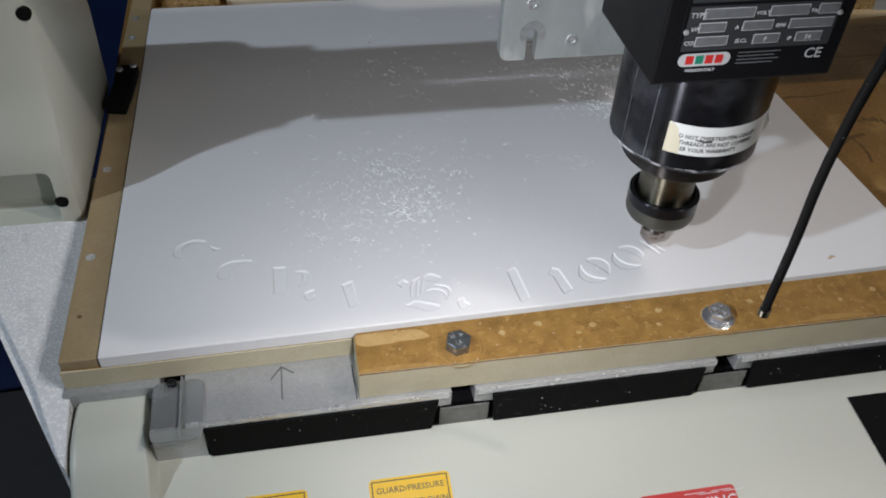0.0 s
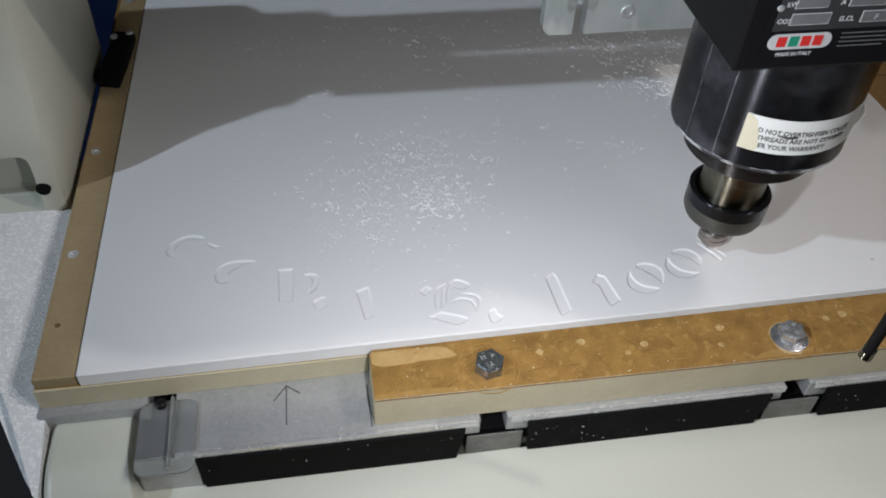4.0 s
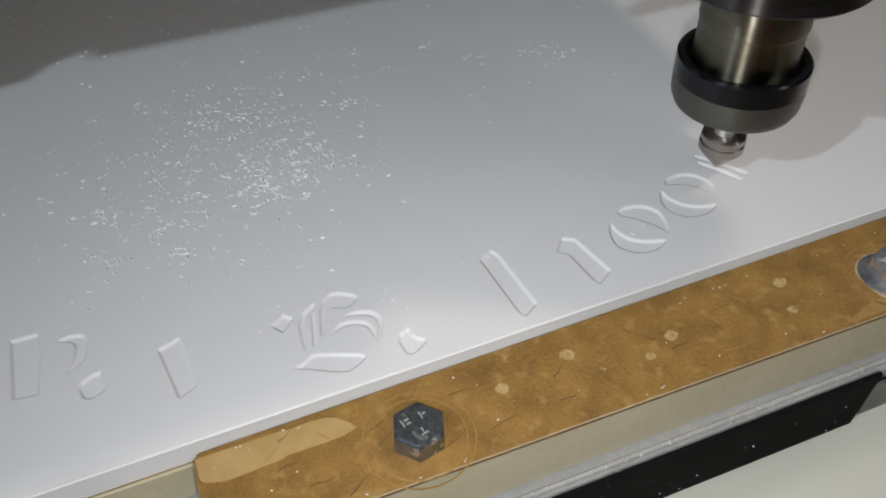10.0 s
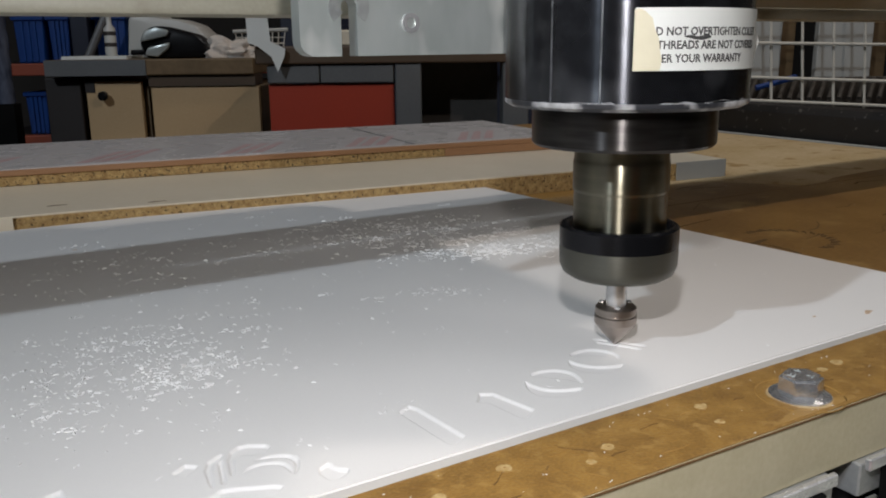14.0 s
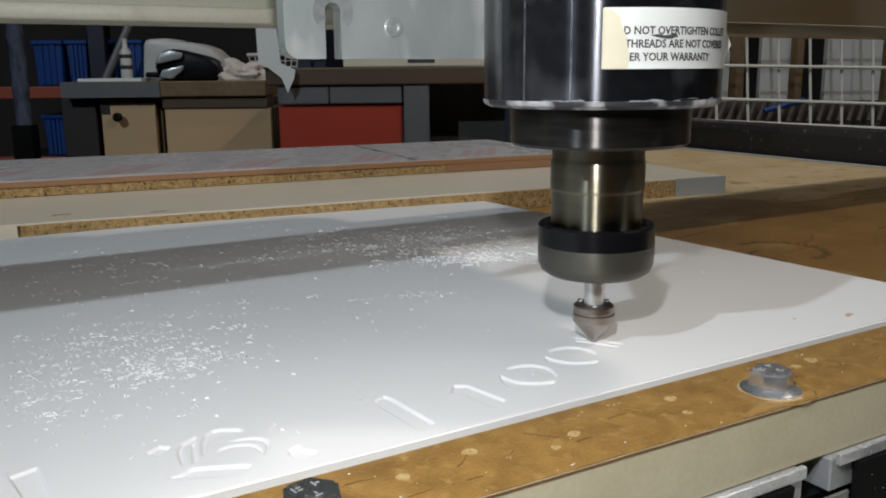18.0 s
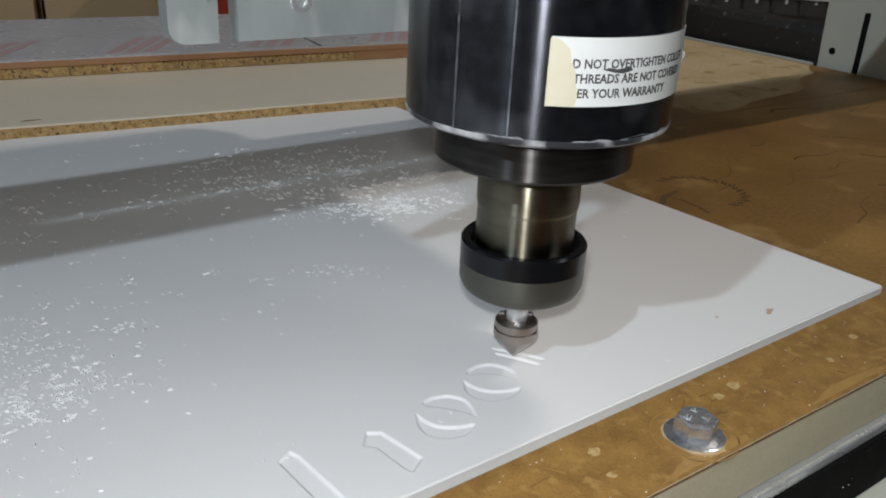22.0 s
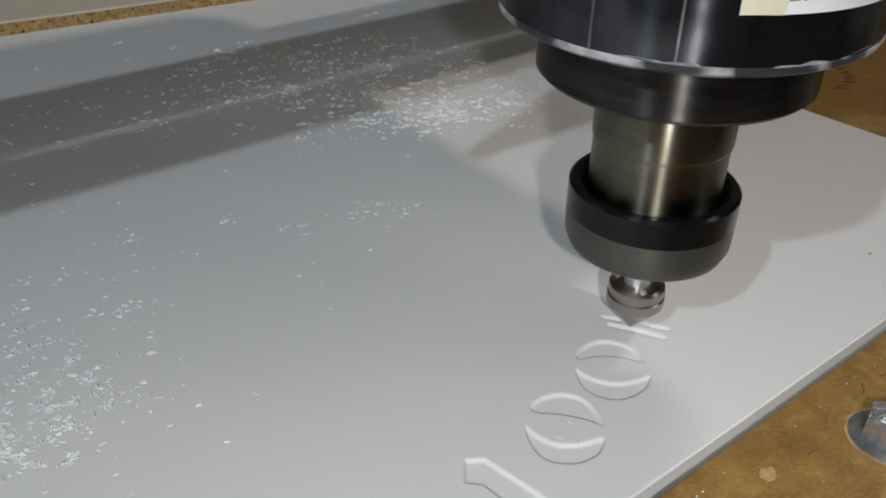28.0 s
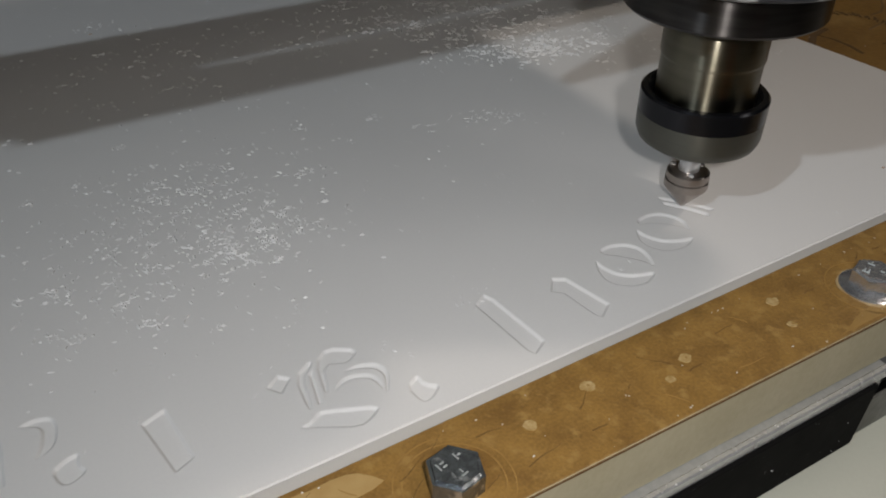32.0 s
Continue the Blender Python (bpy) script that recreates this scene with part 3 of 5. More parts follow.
stroke([(0.1852, 0.0181), (0.1897, 0.0186), (0.1934, 0.0213), (0.1961, 0.0208), (0.2112, 0.0144), (0.2069, 0.0111), (0.2019, 0.0094), (0.1906, 0.0158)], 1)
stroke([(0.2208, 0.0171), (0.2269, 0.0207), (0.2269, 0.0158), (0.2310, 0.0125), (0.2255, 0.0087), (0.2220, 0.0088)], 1)
# the letters before it
stroke([(0.1471, 0.0425), (0.1553, 0.0455), (0.1573, 0.0228), (0.1505, 0.0197)])
stroke([(0.1158, 0.0588), (0.1214, 0.0604), (0.1261, 0.0587), (0.1271, 0.0542), (0.1249, 0.0461), (0.1177, 0.0429), (0.1211, 0.0484), (0.1224, 0.0555), (0.1194, 0.0577)], 2)
stroke([(0.1215, 0.0374), (0.1260, 0.0403), (0.1302, 0.0409), (0.1290, 0.0366), (0.1309, 0.0328), (0.1258, 0.0300), (0.1227, 0.0314)], 1)
stroke([(0.0354, 0.0853), (0.0364, 0.0935), (0.0430, 0.0993), (0.0512, 0.1015), (0.0597, 0.0979), (0.0560, 0.0951), (0.0506, 0.0976), (0.0439, 0.0946), (0.0412, 0.0883), (0.0430, 0.0814)], 2)
stroke([(0.0591, 0.0935), (0.0637, 0.0916), (0.0694, 0.0885), (0.0638, 0.0871)])
stroke([(0.0672, 0.0575), (0.0649, 0.0647), (0.0677, 0.0723), (0.0752, 0.0761), (0.0894, 0.0750), (0.0901, 0.0722), (0.0819, 0.0723), (0.0774, 0.0682), (0.0730, 0.0651), (0.0752, 0.0584)], 2)
stroke([(0.1024, 0.0655), (0.1118, 0.0651), (0.1121, 0.0550), (0.1106, 0.0382), (0.1023, 0.0395)])

down = np.clip((-SLOPE * 0.1 - field) / SLOPE, 0, 1)
height = -DEPTH * down * down * (3 - 2 * down)
sheet_bm = bmesh.new()
prism([(-0.0045, 0.0005), (BX1, 0.0085), (BX2, BY), (-0.001, BY)], TOP + 0.0001, 0.0, 0, sheet_bm)
bmesh.ops.bevel(sheet_bm, geom=[e for e in sheet_bm.edges], offset=0.0006, segments=3, affect="EDGES")
top = max(sheet_bm.faces, key=lambda f: f.calc_area() if f.normal.z > 0.9 else 0.0)
rim = sorted((v.co.copy() for v in top.verts), key=lambda p: math.atan2(p.y - 0.05, p.x - 0.2))
bmesh.ops.delete(sheet_bm, geom=[top], context="FACES_ONLY")
sheet_bm.verts.index_update()
verts = [tuple(v.co) for v in sheet_bm.verts]
faces = [tuple(v.index for v in f.verts) for f in sheet_bm.faces]
plain = len(faces) + 4
n = len(verts)
verts += [tuple(p) for p in rim] + [(CX0, CY0, 0), (CX1, CY0, 0), (CX1, CY1, 0), (CX0, CY1, 0)]
faces += [(n + k, n + (k + 1) % 4, n + 4 + (k + 1) % 4, n + 4 + k) for k in range(4)]
n, wide = len(verts), len(gx)
verts += [(x, y, z) for y, line in zip(gy.tolist(), height.tolist()) for x, z in zip(gx.tolist(), line)]
faces += [(n + r * wide + c, n + r * wide + c + 1, n + (r + 1) * wide + c + 1, n + (r + 1) * wide + c) for r in range(len(gy) - 1) for c in range(wide - 1)]
sheet_bm.free()
carved = bpy.data.meshes.new("white_sheet")
carved.from_pydata(verts, [], faces)
carved.polygons.foreach_set("use_smooth", [k >= plain for k in range(len(faces))])
carved.materials.append(PVC)
sheet = tagged(new("white_sheet", carved), "white foam board with carved figures, lying on the spoilboard", "board")
STAIN = material("brown_smear", (0.50, 0.36, 0.24), (0.62, 0.52, 0.42), 0.6, scale=300, bump=0)
for x, y, w in ((0.4977, 0.0212, 0.0016), (0.4950, 0.0200, 0.0011), (0.4704, 0.0301, 0.0007), (0.204, 0.360, 0.0008)):
    mark([(x - w, y), (x, y + w * 0.6), (x + w * 1.4, y + w * 0.2)], w * 0.8, STAIN, sheet, 0.0, "smear")

# ---------- clamp bar and bolts ----------
CZ = -0.0010
clamp = thing("clamp_bar", "worn brown fibreboard clamp bar with pale screw marks", "clamp bar")
part("bar", prism([(0.1505, -0.0345), (0.95, -0.0380), (0.95, 0.0120), (0.1525, -0.0010), (0.1505, -0.0035)], PLATE_Z + 0.0002, CZ - 0.0005, 0.0006), MDF_EDGE, clamp, "grey-green fibreboard edge")
part("face", prism([(0.1508, -0.0343), (0.95, -0.0378), (0.95, 0.0118), (0.1527, -0.0012), (0.1508, -0.0037)], CZ - 0.0005, CZ, 0.0003), MDF, clamp, "brown waxed face")
# dark brown line along the front, just under the face
SEAM = material("dark_brown_fibreboard", (0.13, 0.07, 0.025), (0.20, 0.11, 0.04), 0.8, scale=200, fine=600, mix=1.0, bump=0.3)
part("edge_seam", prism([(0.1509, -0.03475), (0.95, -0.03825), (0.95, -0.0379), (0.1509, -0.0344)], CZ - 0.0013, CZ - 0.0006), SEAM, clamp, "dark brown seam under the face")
PALE = material("pale_rubbed_fibreboard", (0.50, 0.34, 0.14), (0.42, 0.265, 0.095), 0.6, scale=120, mix=0.8, bump=0.15)
RUBBED = material("rubbed_fibreboard", (0.40, 0.240, 0.074), (0.29, 0.165, 0.045), 0.55, scale=120, mix=0.8, bump=0.15)


def blob(x, y, rx, ry, seed, n=30):
    """An uneven round outline; it stays on the face of the bar."""
    pts = []
    for q in range(n):
        a = 2 * math.pi * q / n
        k = 1 + 0.34 * noise.noise((math.cos(a) * 1.3, math.sin(a) * 1.3, seed * 3.7)) + 0.16 * noise.noise((math.cos(a) * 4, math.sin(a) * 4, seed * 1.9))
        pts.append((max(x + rx * k * math.cos(a), 0.1515), min(max(y + ry * k * math.sin(a), -0.0341), -0.0030)))
    return pts


for k, (x, y, rx, ry) in enumerate(((0.172, -0.0072, 0.024, 0.0065), (0.173, -0.0335, 0.026, 0.0032), (0.385, -0.0335, 0.022, 0.0040), (0.470, -0.0335, 0.030, 0.0030))):
    part("rubbed_patch", prism(blob(x, y, rx, ry, k + 2), CZ - 0.0001, CZ + 0.00012), PALE if k < 1 else RUBBED, clamp, "pale rubbed zone")
MARKS = ((0.2450, -0.0145), (0.2699, -0.0099), (0.2945, -0.0209), (0.3054, -0.0160), (0.3532, -0.0101), (0.3492, -0.0219), (0.4186, -0.0108), (0.43, -0.009), (0.482, -0.018), (0.51, -0.012))
for k, (x, y) in enumerate(MARKS):
    r = 0.0021 + 0.0005 * math.sin(k * 2.1)
    spot_ob = part("screw_mark", prism(blob(x, y, r, r * 0.9, k + 11, 24), CZ - 0.0001, CZ + 0.00025), MDF_RAW, clamp, "pale plugged screw hole")
    if k % 2:
        part("hole", lathe([(0.0005, CZ), (0.0005, CZ + 0.00035)], 8, centre=(x + 0.0003, y, 0)), RUBBED, spot_ob)
RING = material("faint_rubbed_ring", (0.42, 0.25, 0.075), (0.28, 0.155, 0.04), 0.55, scale=90, mix=1.0, bump=0.1)
for x, y in ((0.2148, -0.0212), (0.3905, -0.0218), (0.5785, -0.0218)):
    rg = bmesh.new()
    for r in (0.0150,) if x > 0.3 else (0.0142, 0.0168):
        lathe([(r, CZ - 0.0001), (r, CZ + 0.00012), (r + 0.0004, CZ + 0.00012), (r + 0.0004, CZ - 0.0001)], 48, rg, (x, y, 0), cap=False)
    part("washer_ring", rg, RING, clamp, "ring rubbed by a turning washer")


NICK = material("dark_nick", (0.12, 0.062, 0.02), (0.20, 0.11, 0.035), 0.7, scale=200, mix=1.0, bump=0.2)
nick_rnd = random.Random(23)
for k in range(46):
    x, y = nick_rnd.uniform(0.165, 0.60), nick_rnd.uniform(-0.0325, -0.0055)
    a, n = nick_rnd.choice((0.02, 0.05, -0.1, 0.6, 2.3)) + nick_rnd.uniform(-0.15, 0.15), nick_rnd.randint(2, 4)
    q = nick_rnd.uniform(0.0012, 0.0036)
    path = [(x + math.cos(a) * q * i, min(max(y + math.sin(a) * q * i + 0.0003 * math.sin(i * 2.0 + k), -0.0335), -0.004)) for i in range(n + 1)]
    mark(path, nick_rnd.uniform(0.00008, 0.00022), NICK if k % 3 else RUBBED, clamp, CZ, "scratch")
DARK_ZINC = material("dark_zinc", (0.30, 0.32, 0.33), (0.15, 0.16, 0.17), 0.22, 0.85, scale=90, fine=420, mix=1.0, bump=0.35, bump_far=0.0006, spot=(0.62, 0.63, 0.64), spot_scale=260, spot_cut=0.60)
BRIGHT_ZINC = material("worn_bright_zinc", (0.74, 0.75, 0.77), (0.40, 0.41, 0.43), 0.22, 0.8, scale=120, fine=480, mix=1.0, bump=0.35, bump_far=0.0006, rough_var=0.08)


def bolt(x, y, turn, washer):
    b = thing("hex_bolt", "zinc plated hexagon bolt with washer in the clamp bar" if washer else "dark zinc hexagon bolt in the clamp bar", "bolt", (x, y, CZ), turn, "clamp bolts")
    if washer:
        part("washer", lathe([(0.0102, 0.0), (0.0107, 0.0002), (0.0107, 0.0006), (0.0102, 0.0009), (0.0087, 0.0011), (0.0074, 0.0018)], 48), BRIGHT_ZINC, b, "bright wide flange", smooth=True)
        ring_pts = [(0.0116 + 0.0012 * noise.noise((math.cos(k * 0.26) * 2, math.sin(k * 0.26) * 2, x * 40)), k * 2 * math.pi / 24) for k in range(24)]
        part("dust_ring", prism([(r * math.cos(q), r * math.sin(q)) for r, q in ring_pts], 0.00002, 0.00016), DUST_LIT_TAN, b, "pale dust packed round the flange")
    rh, top = (0.0077, 0.0080) if washer else (0.0084, 0.0075)
    hexa = [(rh * math.cos(radians(60 * k)), rh * math.sin(radians(60 * k))) for k in range(6)]
    bm = prism(hexa, 0.0012 if washer else 0.0, top)
    bmesh.ops.bevel(bm, geom=[e for e in bm.edges if all(v.co.z > top - 0.0005 for v in e.verts)], offset=0.0011, segments=2, affect="EDGES")
    head = part("head", bm, BRIGHT_ZINC if washer else DARK_ZINC, b)
    stamp = bmesh.new()
    for bx, by, w, h in ((-0.0042, 0.0012, 0.0005, 0.0026), (-0.0030, 0.0014, 0.0014, 0.0005), (-0.0030, 0.0028, 0.0014, 0.0005), (0.0018, 0.0010, 0.0005, 0.0024), (0.0026, 0.0020, 0.0012, 0.0005), (-0.0012, -0.0040, 0.0022, 0.0005), (-0.0004, -0.0030, 0.0005, 0.0014)):
        box(bx, bx + w, by, by + h, top - 0.0001, top + 0.0002, bm=stamp)
    part("stamped_mark", stamp, GALV, head)
    return b


bolt(0.2148, -0.0212, 12, False)
bolt(0.3905, -0.0218, 20, True)
bolt(0.5785, -0.0218, 3, True)

# ---------- gantry ----------
gantry = thing("gantry", "cream painted router gantry with leg, cross beam and steel plate", "gantry")
GX, GY = 0.3700, 0.0525
# beam paint, a darker tan than the leg's cream
BEAM = material("tan_beam_paint", (0.41, 0.395, 0.315), (0.33, 0.31, 0.24), 0.45, scale=9, fine=500, mix=0.9, bump=0.05, spot=(0.28, 0.255, 0.19), spot_scale=26, spot_cut=0.66, soft_cut=0.15)
# rail out of view, added so its edge and gap shape the beam's shadow
part("shadow_rail", prism([(0.1612, 0.166), (0.2023, 0.166), (0.2023, 0.172), (0.170, 0.172), (0.170, 0.215), (0.1612, 0.215)], -0.031, 1.158, 0.001, axis="x"), BEAM, gantry, smooth=True)
part("cross_beam", prism([(0.2205, 0.1372), (0.262, 0.1372), (0.268, 0.143), (0.268, 0.166), (0.262, 0.166), (0.262, 0.145), (0.2205, 0.145)], -0.031, 1.158, 0.001, axis="x"), BEAM, gantry, smooth=True)
for a, b in ((-0.0305, 0.060), (0.40, 1.1575)):
    part("beam_web", prism([(0.2024, 0.1665), (0.2206, 0.1455), (0.2206, 0.150), (0.2024, 0.1715)], a, b, axis="x"), BEAM, gantry)
leg_prof = [(0.148, -0.020), (0.335, -0.020), (0.338, 0.066), (0.318, 0.118), (0.275, 0.142), (0.275, 0.180), (0.166, 0.180), (0.166, 0.14), (0.163, 0.085), (0.150, 0.045)]
leg = part("leg", prism(leg_prof, -0.17, -0.031, 0.010, axis="x"), CREAM, gantry, smooth=True)
pocket = box(-0.20, -0.0460, 0.10, 0.172, -0.014, 0.031, 0.006, 3)
pocket_me = bpy.data.meshes.new("pocket")
pocket.to_mesh(pocket_me)
pocket.free()
pocket_tmp = new("pocket_blank", pocket_me)
mod = leg.modifiers.new("pocket", "BOOLEAN")
mod.operation, mod.solver, mod.object = "DIFFERENCE", "EXACT", pocket_tmp
bpy.context.view_layer.update()
leg.data, old = bpy.data.meshes.new_from_object(leg.evaluated_get(bpy.context.evaluated_depsgraph_get())), leg.data
leg.modifiers.clear()
bpy.data.objects.remove(pocket_tmp)
# holes in the leg, their dark inside painted as black discs
for x, y, z in ((-0.0345, 0.1666, 0.142), (-0.0432, 0.1483, 0.005)):
    bm = lathe([(0.0046, -0.003), (0.0046, 0.0003), (0.0038, 0.0006)], 20)
    bmesh.ops.transform(bm, verts=bm.verts, matrix=pose(x, y, z, 90, 0, 0))
    part("leg_screw", bm, RUBBER, leg, "black disc painting the shade inside a hole")
foot_bm = prism([(-0.0288, 0.20), (-0.0262, -0.010), (-0.0262, -0.050), (-0.033, -0.040), (-0.052, 0.000), (-0.085, 0.068), (-0.140, 0.185), (-0.140, 0.20)], -0.155, -0.0145)
bmesh.ops.bevel(foot_bm, geom=[e for e in foot_bm.edges if max(v.co.x for v in e.verts) < -0.03 and max(v.co.y for v in e.verts) < 0.19], offset=0.006, segments=4, affect="EDGES")
for v in foot_bm.verts:
    if v.co.z > -0.1 and v.co.y < 0.04:
        v.co.z -= (0.04 - v.co.y) / 0.09 * 0.024
bmesh.ops.triangulate(foot_bm, faces=[f for f in foot_bm.faces if len(f.verts) > 4])
part("leg_foot", foot_bm, CREAM_DUST, gantry, "cream side casting covered with fine white dust", smooth=True)
far_leg = part("far_leg", prism([(y + 0.074, z) for y, z in leg_prof], 1.1585, 1.27, 0.002, axis="x"), CREAM, gantry)
# the slit's shade is a black strip laid on the face
part("groove_shade", prism([(0.3560, -0.016), (0.3630, -0.016), (0.3630, 0.058), (0.3560, 0.058)], 1.1578, 1.1590, axis="x"), BLACK_BOX, far_leg, "black strip painting the shade in a slit of the leg")
# the far leg's screw hole, its shade a black disc too
hole_bm = lathe([(0.0042, -0.001), (0.0042, 0.0004), (0.0030, 0.0006)], 18)
bmesh.ops.transform(hole_bm, verts=hole_bm.verts, matrix=pose(1.1584, 0.3930, 0.0090, 0, -90, 0))
part("leg_screw", hole_bm, RUBBER, far_leg, "black disc painting the shade inside a hole")
# steel carriage plate with open slot
plate_bm = bmesh.new()
outline = [(0.2690, 0.118), (0.2805, 0.118), (0.2805, 0.137)] + [(0.2840 + 0.0035 * math.cos(radians(a)), 0.137 + 0.0035 * math.sin(radians(a))) for a in range(160, 10, -28)] + \
          [(0.2875, 0.137), (0.2875, 0.118), (0.440, 0.118), (0.440, 0.26), (0.263, 0.26)] + [(0.2690 - 0.006 * math.cos(radians(a)), 0.124 - 0.006 * math.sin(radians(a))) for a in range(0, 90, 18)]
prism(outline, 0.118, 0.126, 0, plate_bm, axis="y")
plate = part("carriage_plate", plate_bm, GALV, gantry, "galvanised steel plate with an open slot")
arc = [(0.284 + 0.0088 * math.cos(radians(a)), 0.137 + 0.0088 * math.sin(radians(a))) for a in range(-40, 221, 13)]
inner = [(0.284 + 0.0040 * math.cos(radians(a)), 0.137 + 0.0040 * math.sin(radians(a))) for a in range(220, -41, -13)]
RIM_WORN = material("rubbed_slot_rim", (0.26, 0.28, 0.28), (0.40, 0.42, 0.42), 0.4, 0.4, scale=90, fine=300, mix=1.0, bump=0.3)
ringbm = prism(arc + inner, 0.1174, 0.1179, axis="y")
part("slot_rim", ringbm, RIM_WORN, plate, "worn rim round the slot")
for x, z in ((0.3055, 0.131), (0.276, 0.158), (0.330, 0.19), (0.263, 0.19)):
    bm = lathe([(0.0040, -0.001), (0.0040, 0.0012), (0.0022, 0.0012), (0.0022, -0.0005)], 20)
    bmesh.ops.transform(bm, verts=bm.verts, matrix=pose(x + 0.006, 0.118, z, 90, 0, 0))
    part("plate_screw", bm, CHROME, plate)
part("guide_block", box(0.302, 0.352, 0.1105, 0.1175, 0.172, 0.23, 0.003), GALV, plate)
part("back_block", box(0.310, 0.49, 0.1265, 0.166, 0.185, 0.40, 0.004), GALV, gantry)

# added block: closes the gap where lamp light came through behind the motor
part("light_block", box(0.322, 0.428, 0.0795, 0.1100, 0.172, 0.40, 0.003), BLACK_BOX, gantry, "black block added to stop light between motor and plate")
# unseen block, outlined so that its shadow falls left of the motor
part("shadow_head", prism([(0.285, -0.105), (0.425, -0.105), (0.448, -0.068), (0.49, -0.055), (0.575, -0.050), (0.575, 0.197), (0.285, 0.197)], 0.302, 0.335, 0.004), CREAM, gantry)
# unseen disc on an added arm, casting the oval shadow near the figures
part("shadow_disc", prism([(0.503 + 0.037 * math.cos(radians(k * 15)), -0.088 + 0.024 * math.sin(radians(k * 15))) for k in range(24)], 0.302, 0.36, 0.002), BLACK_BOX, gantry, "unseen black disc that casts the round shadow beside the motor")
part("disc_arm", box(0.46, 0.475, -0.075, -0.04, 0.3355, 0.350), CREAM, gantry)

# ---------- spindle motor ----------
spindle = thing("spindle_motor", "black router spindle motor with collet nut and conical cutter", "router spindle", (GX, GY, 0))
part("housing", lathe([(0.030, 0.0992), (0.0435, 0.0992), (0.0462, 0.1012), (0.0462, 0.1695), (0.0445, 0.1705), (0.0445, 0.30)], 96), MOTOR, spindle, smooth=True)
RIM = material("dusty_housing_rim", (0.02, 0.022, 0.026), (0.05, 0.05, 0.06), 0.35, scale=20, bump=0.05, spot=(0.62, 0.63, 0.65), spot_scale=60, spot_cut=0.47, soft_cut=0.16)
part("worn_rim", lathe([(0.0440, 0.0988), (0.0461, 0.1000), (0.0464, 0.1008), (0.0464, 0.1016), (0.0460, 0.1020)], 96, cap=False), RIM, spindle, "bare worn lower rim", smooth=True)
RUBBED_SEAM = material("rubbed_seam", (0.04, 0.043, 0.048), (0.19, 0.20, 0.22), 0.4, 0.3, scale=70, fine=300, mix=1.0, bump=0.05, spot=(0.22, 0.235, 0.25), spot_scale=120, spot_cut=0.55, soft_cut=0.15)
for a in (-166, -143):
    bm = box(-0.00028, 0.00028, -0.0003, 0.0003, 0.1020, 0.168)
    bmesh.ops.transform(bm, verts=bm.verts, matrix=pose(0.0462 * math.cos(radians(a)), 0.0462 * math.sin(radians(a)), 0, 0, 0, a + 90))
    part("housing_seam", bm, RUBBED_SEAM, spindle, "bright scratched seam")
part("flange", lathe([(0.018, 0.0835), (0.0345, 0.0835), (0.0357, 0.0847), (0.0357, 0.0988), (0.030, 0.0991)], 96), FLANGE, spindle, smooth=True)
part("shaft", lathe([(0.012, 0.048), (0.0183, 0.0482), (0.0185, 0.0495), (0.0185, 0.0645), (0.0186, 0.0650), (0.0189, 0.0655), (0.0190, 0.0662), (0.0190, 0.0762), (0.0189, 0.0770), (0.0187, 0.0776), (0.0186, 0.0784), (0.0186, 0.0836)], 96), STEEL, spindle, "oily brown-grey turned steel shaft", smooth=True)
nut = part("collet_nut", lathe([(0.0188, 0.0490), (0.0210, 0.0515), (0.0230, 0.0514), (0.0238, 0.0506), (0.0238, 0.0430)], 96, cap=False), NUT_BLACK, spindle, "black collet nut", smooth=True)
part("nut_skirt", lathe([(0.0238, 0.0430), (0.0236, 0.0352), (0.0224, 0.0322), (0.0195, 0.0302), (0.0080, 0.0298), (0.0080, 0.0340)], 96, cap=False), NUT_GREY, nut, "worn grey lower half", smooth=True)
part("collet", lathe([(0.0043, 0.0310), (0.0081, 0.0310), (0.0081, 0.0340)], 32, cap=False), CHROME, nut)
cutter = part("cutter_shank", lathe([(0.0042, 0.0160), (0.0042, 0.038)], 32), CHROME, spindle, "bright cutter shank", smooth=True)
part("cutter_head", lathe([(0.0042, 0.0171), (0.0074, 0.0169), (0.0084, 0.0161), (0.0086, 0.0138), (0.0082, 0.0134), (0.0082, 0.0130), (0.0087, 0.0126), (0.0087, 0.0096), (0.0079, 0.0085), (0.0004, -0.0006)], 40), CUTTER, cutter, "conical carving cutter", smooth=True)
for k in range(3):
    bm = lathe([(0.0011, -0.0003), (0.0012, 0.0004), (0.0006, 0.0007)], 10, centre=(0.0064 * math.cos(2.1 * k - 2.2), 0.0064 * math.sin(2.1 * k - 2.2), 0.0172))
    part("cutter_screw", bm, CHROME, cutter)


def wrap(bm, radius, start, z):
    """Bends flat work in the x-y plane round the motor's axis, from an angle in degrees."""
    for v in bm.verts:
        a = radians(start) + v.co.x / radius
        r = radius + v.co.z
        v.co = Vector((r * math.cos(a), r * math.sin(a), z + v.co.y))
    return bm


def band(x0, x1, y0, y1, z0, z1, n=24):
    bm = bmesh.new()
    rows = []
    for k in range(n + 1):
        x = x0 + (x1 - x0) * k / n
        rows.append([bm.verts.new((x, yy, zz)) for yy, zz in ((y0, z0), (y1, z0), (y1, z1), (y0, z1))])
    for a, b in zip(rows, rows[1:]):
        for k in range(4):
            bm.faces.new((a[k], a[(k + 1) % 4], b[(k + 1) % 4], b[k]))
    bm.faces.new(rows[0])
    bm.faces.new(rows[-1])
    return bm


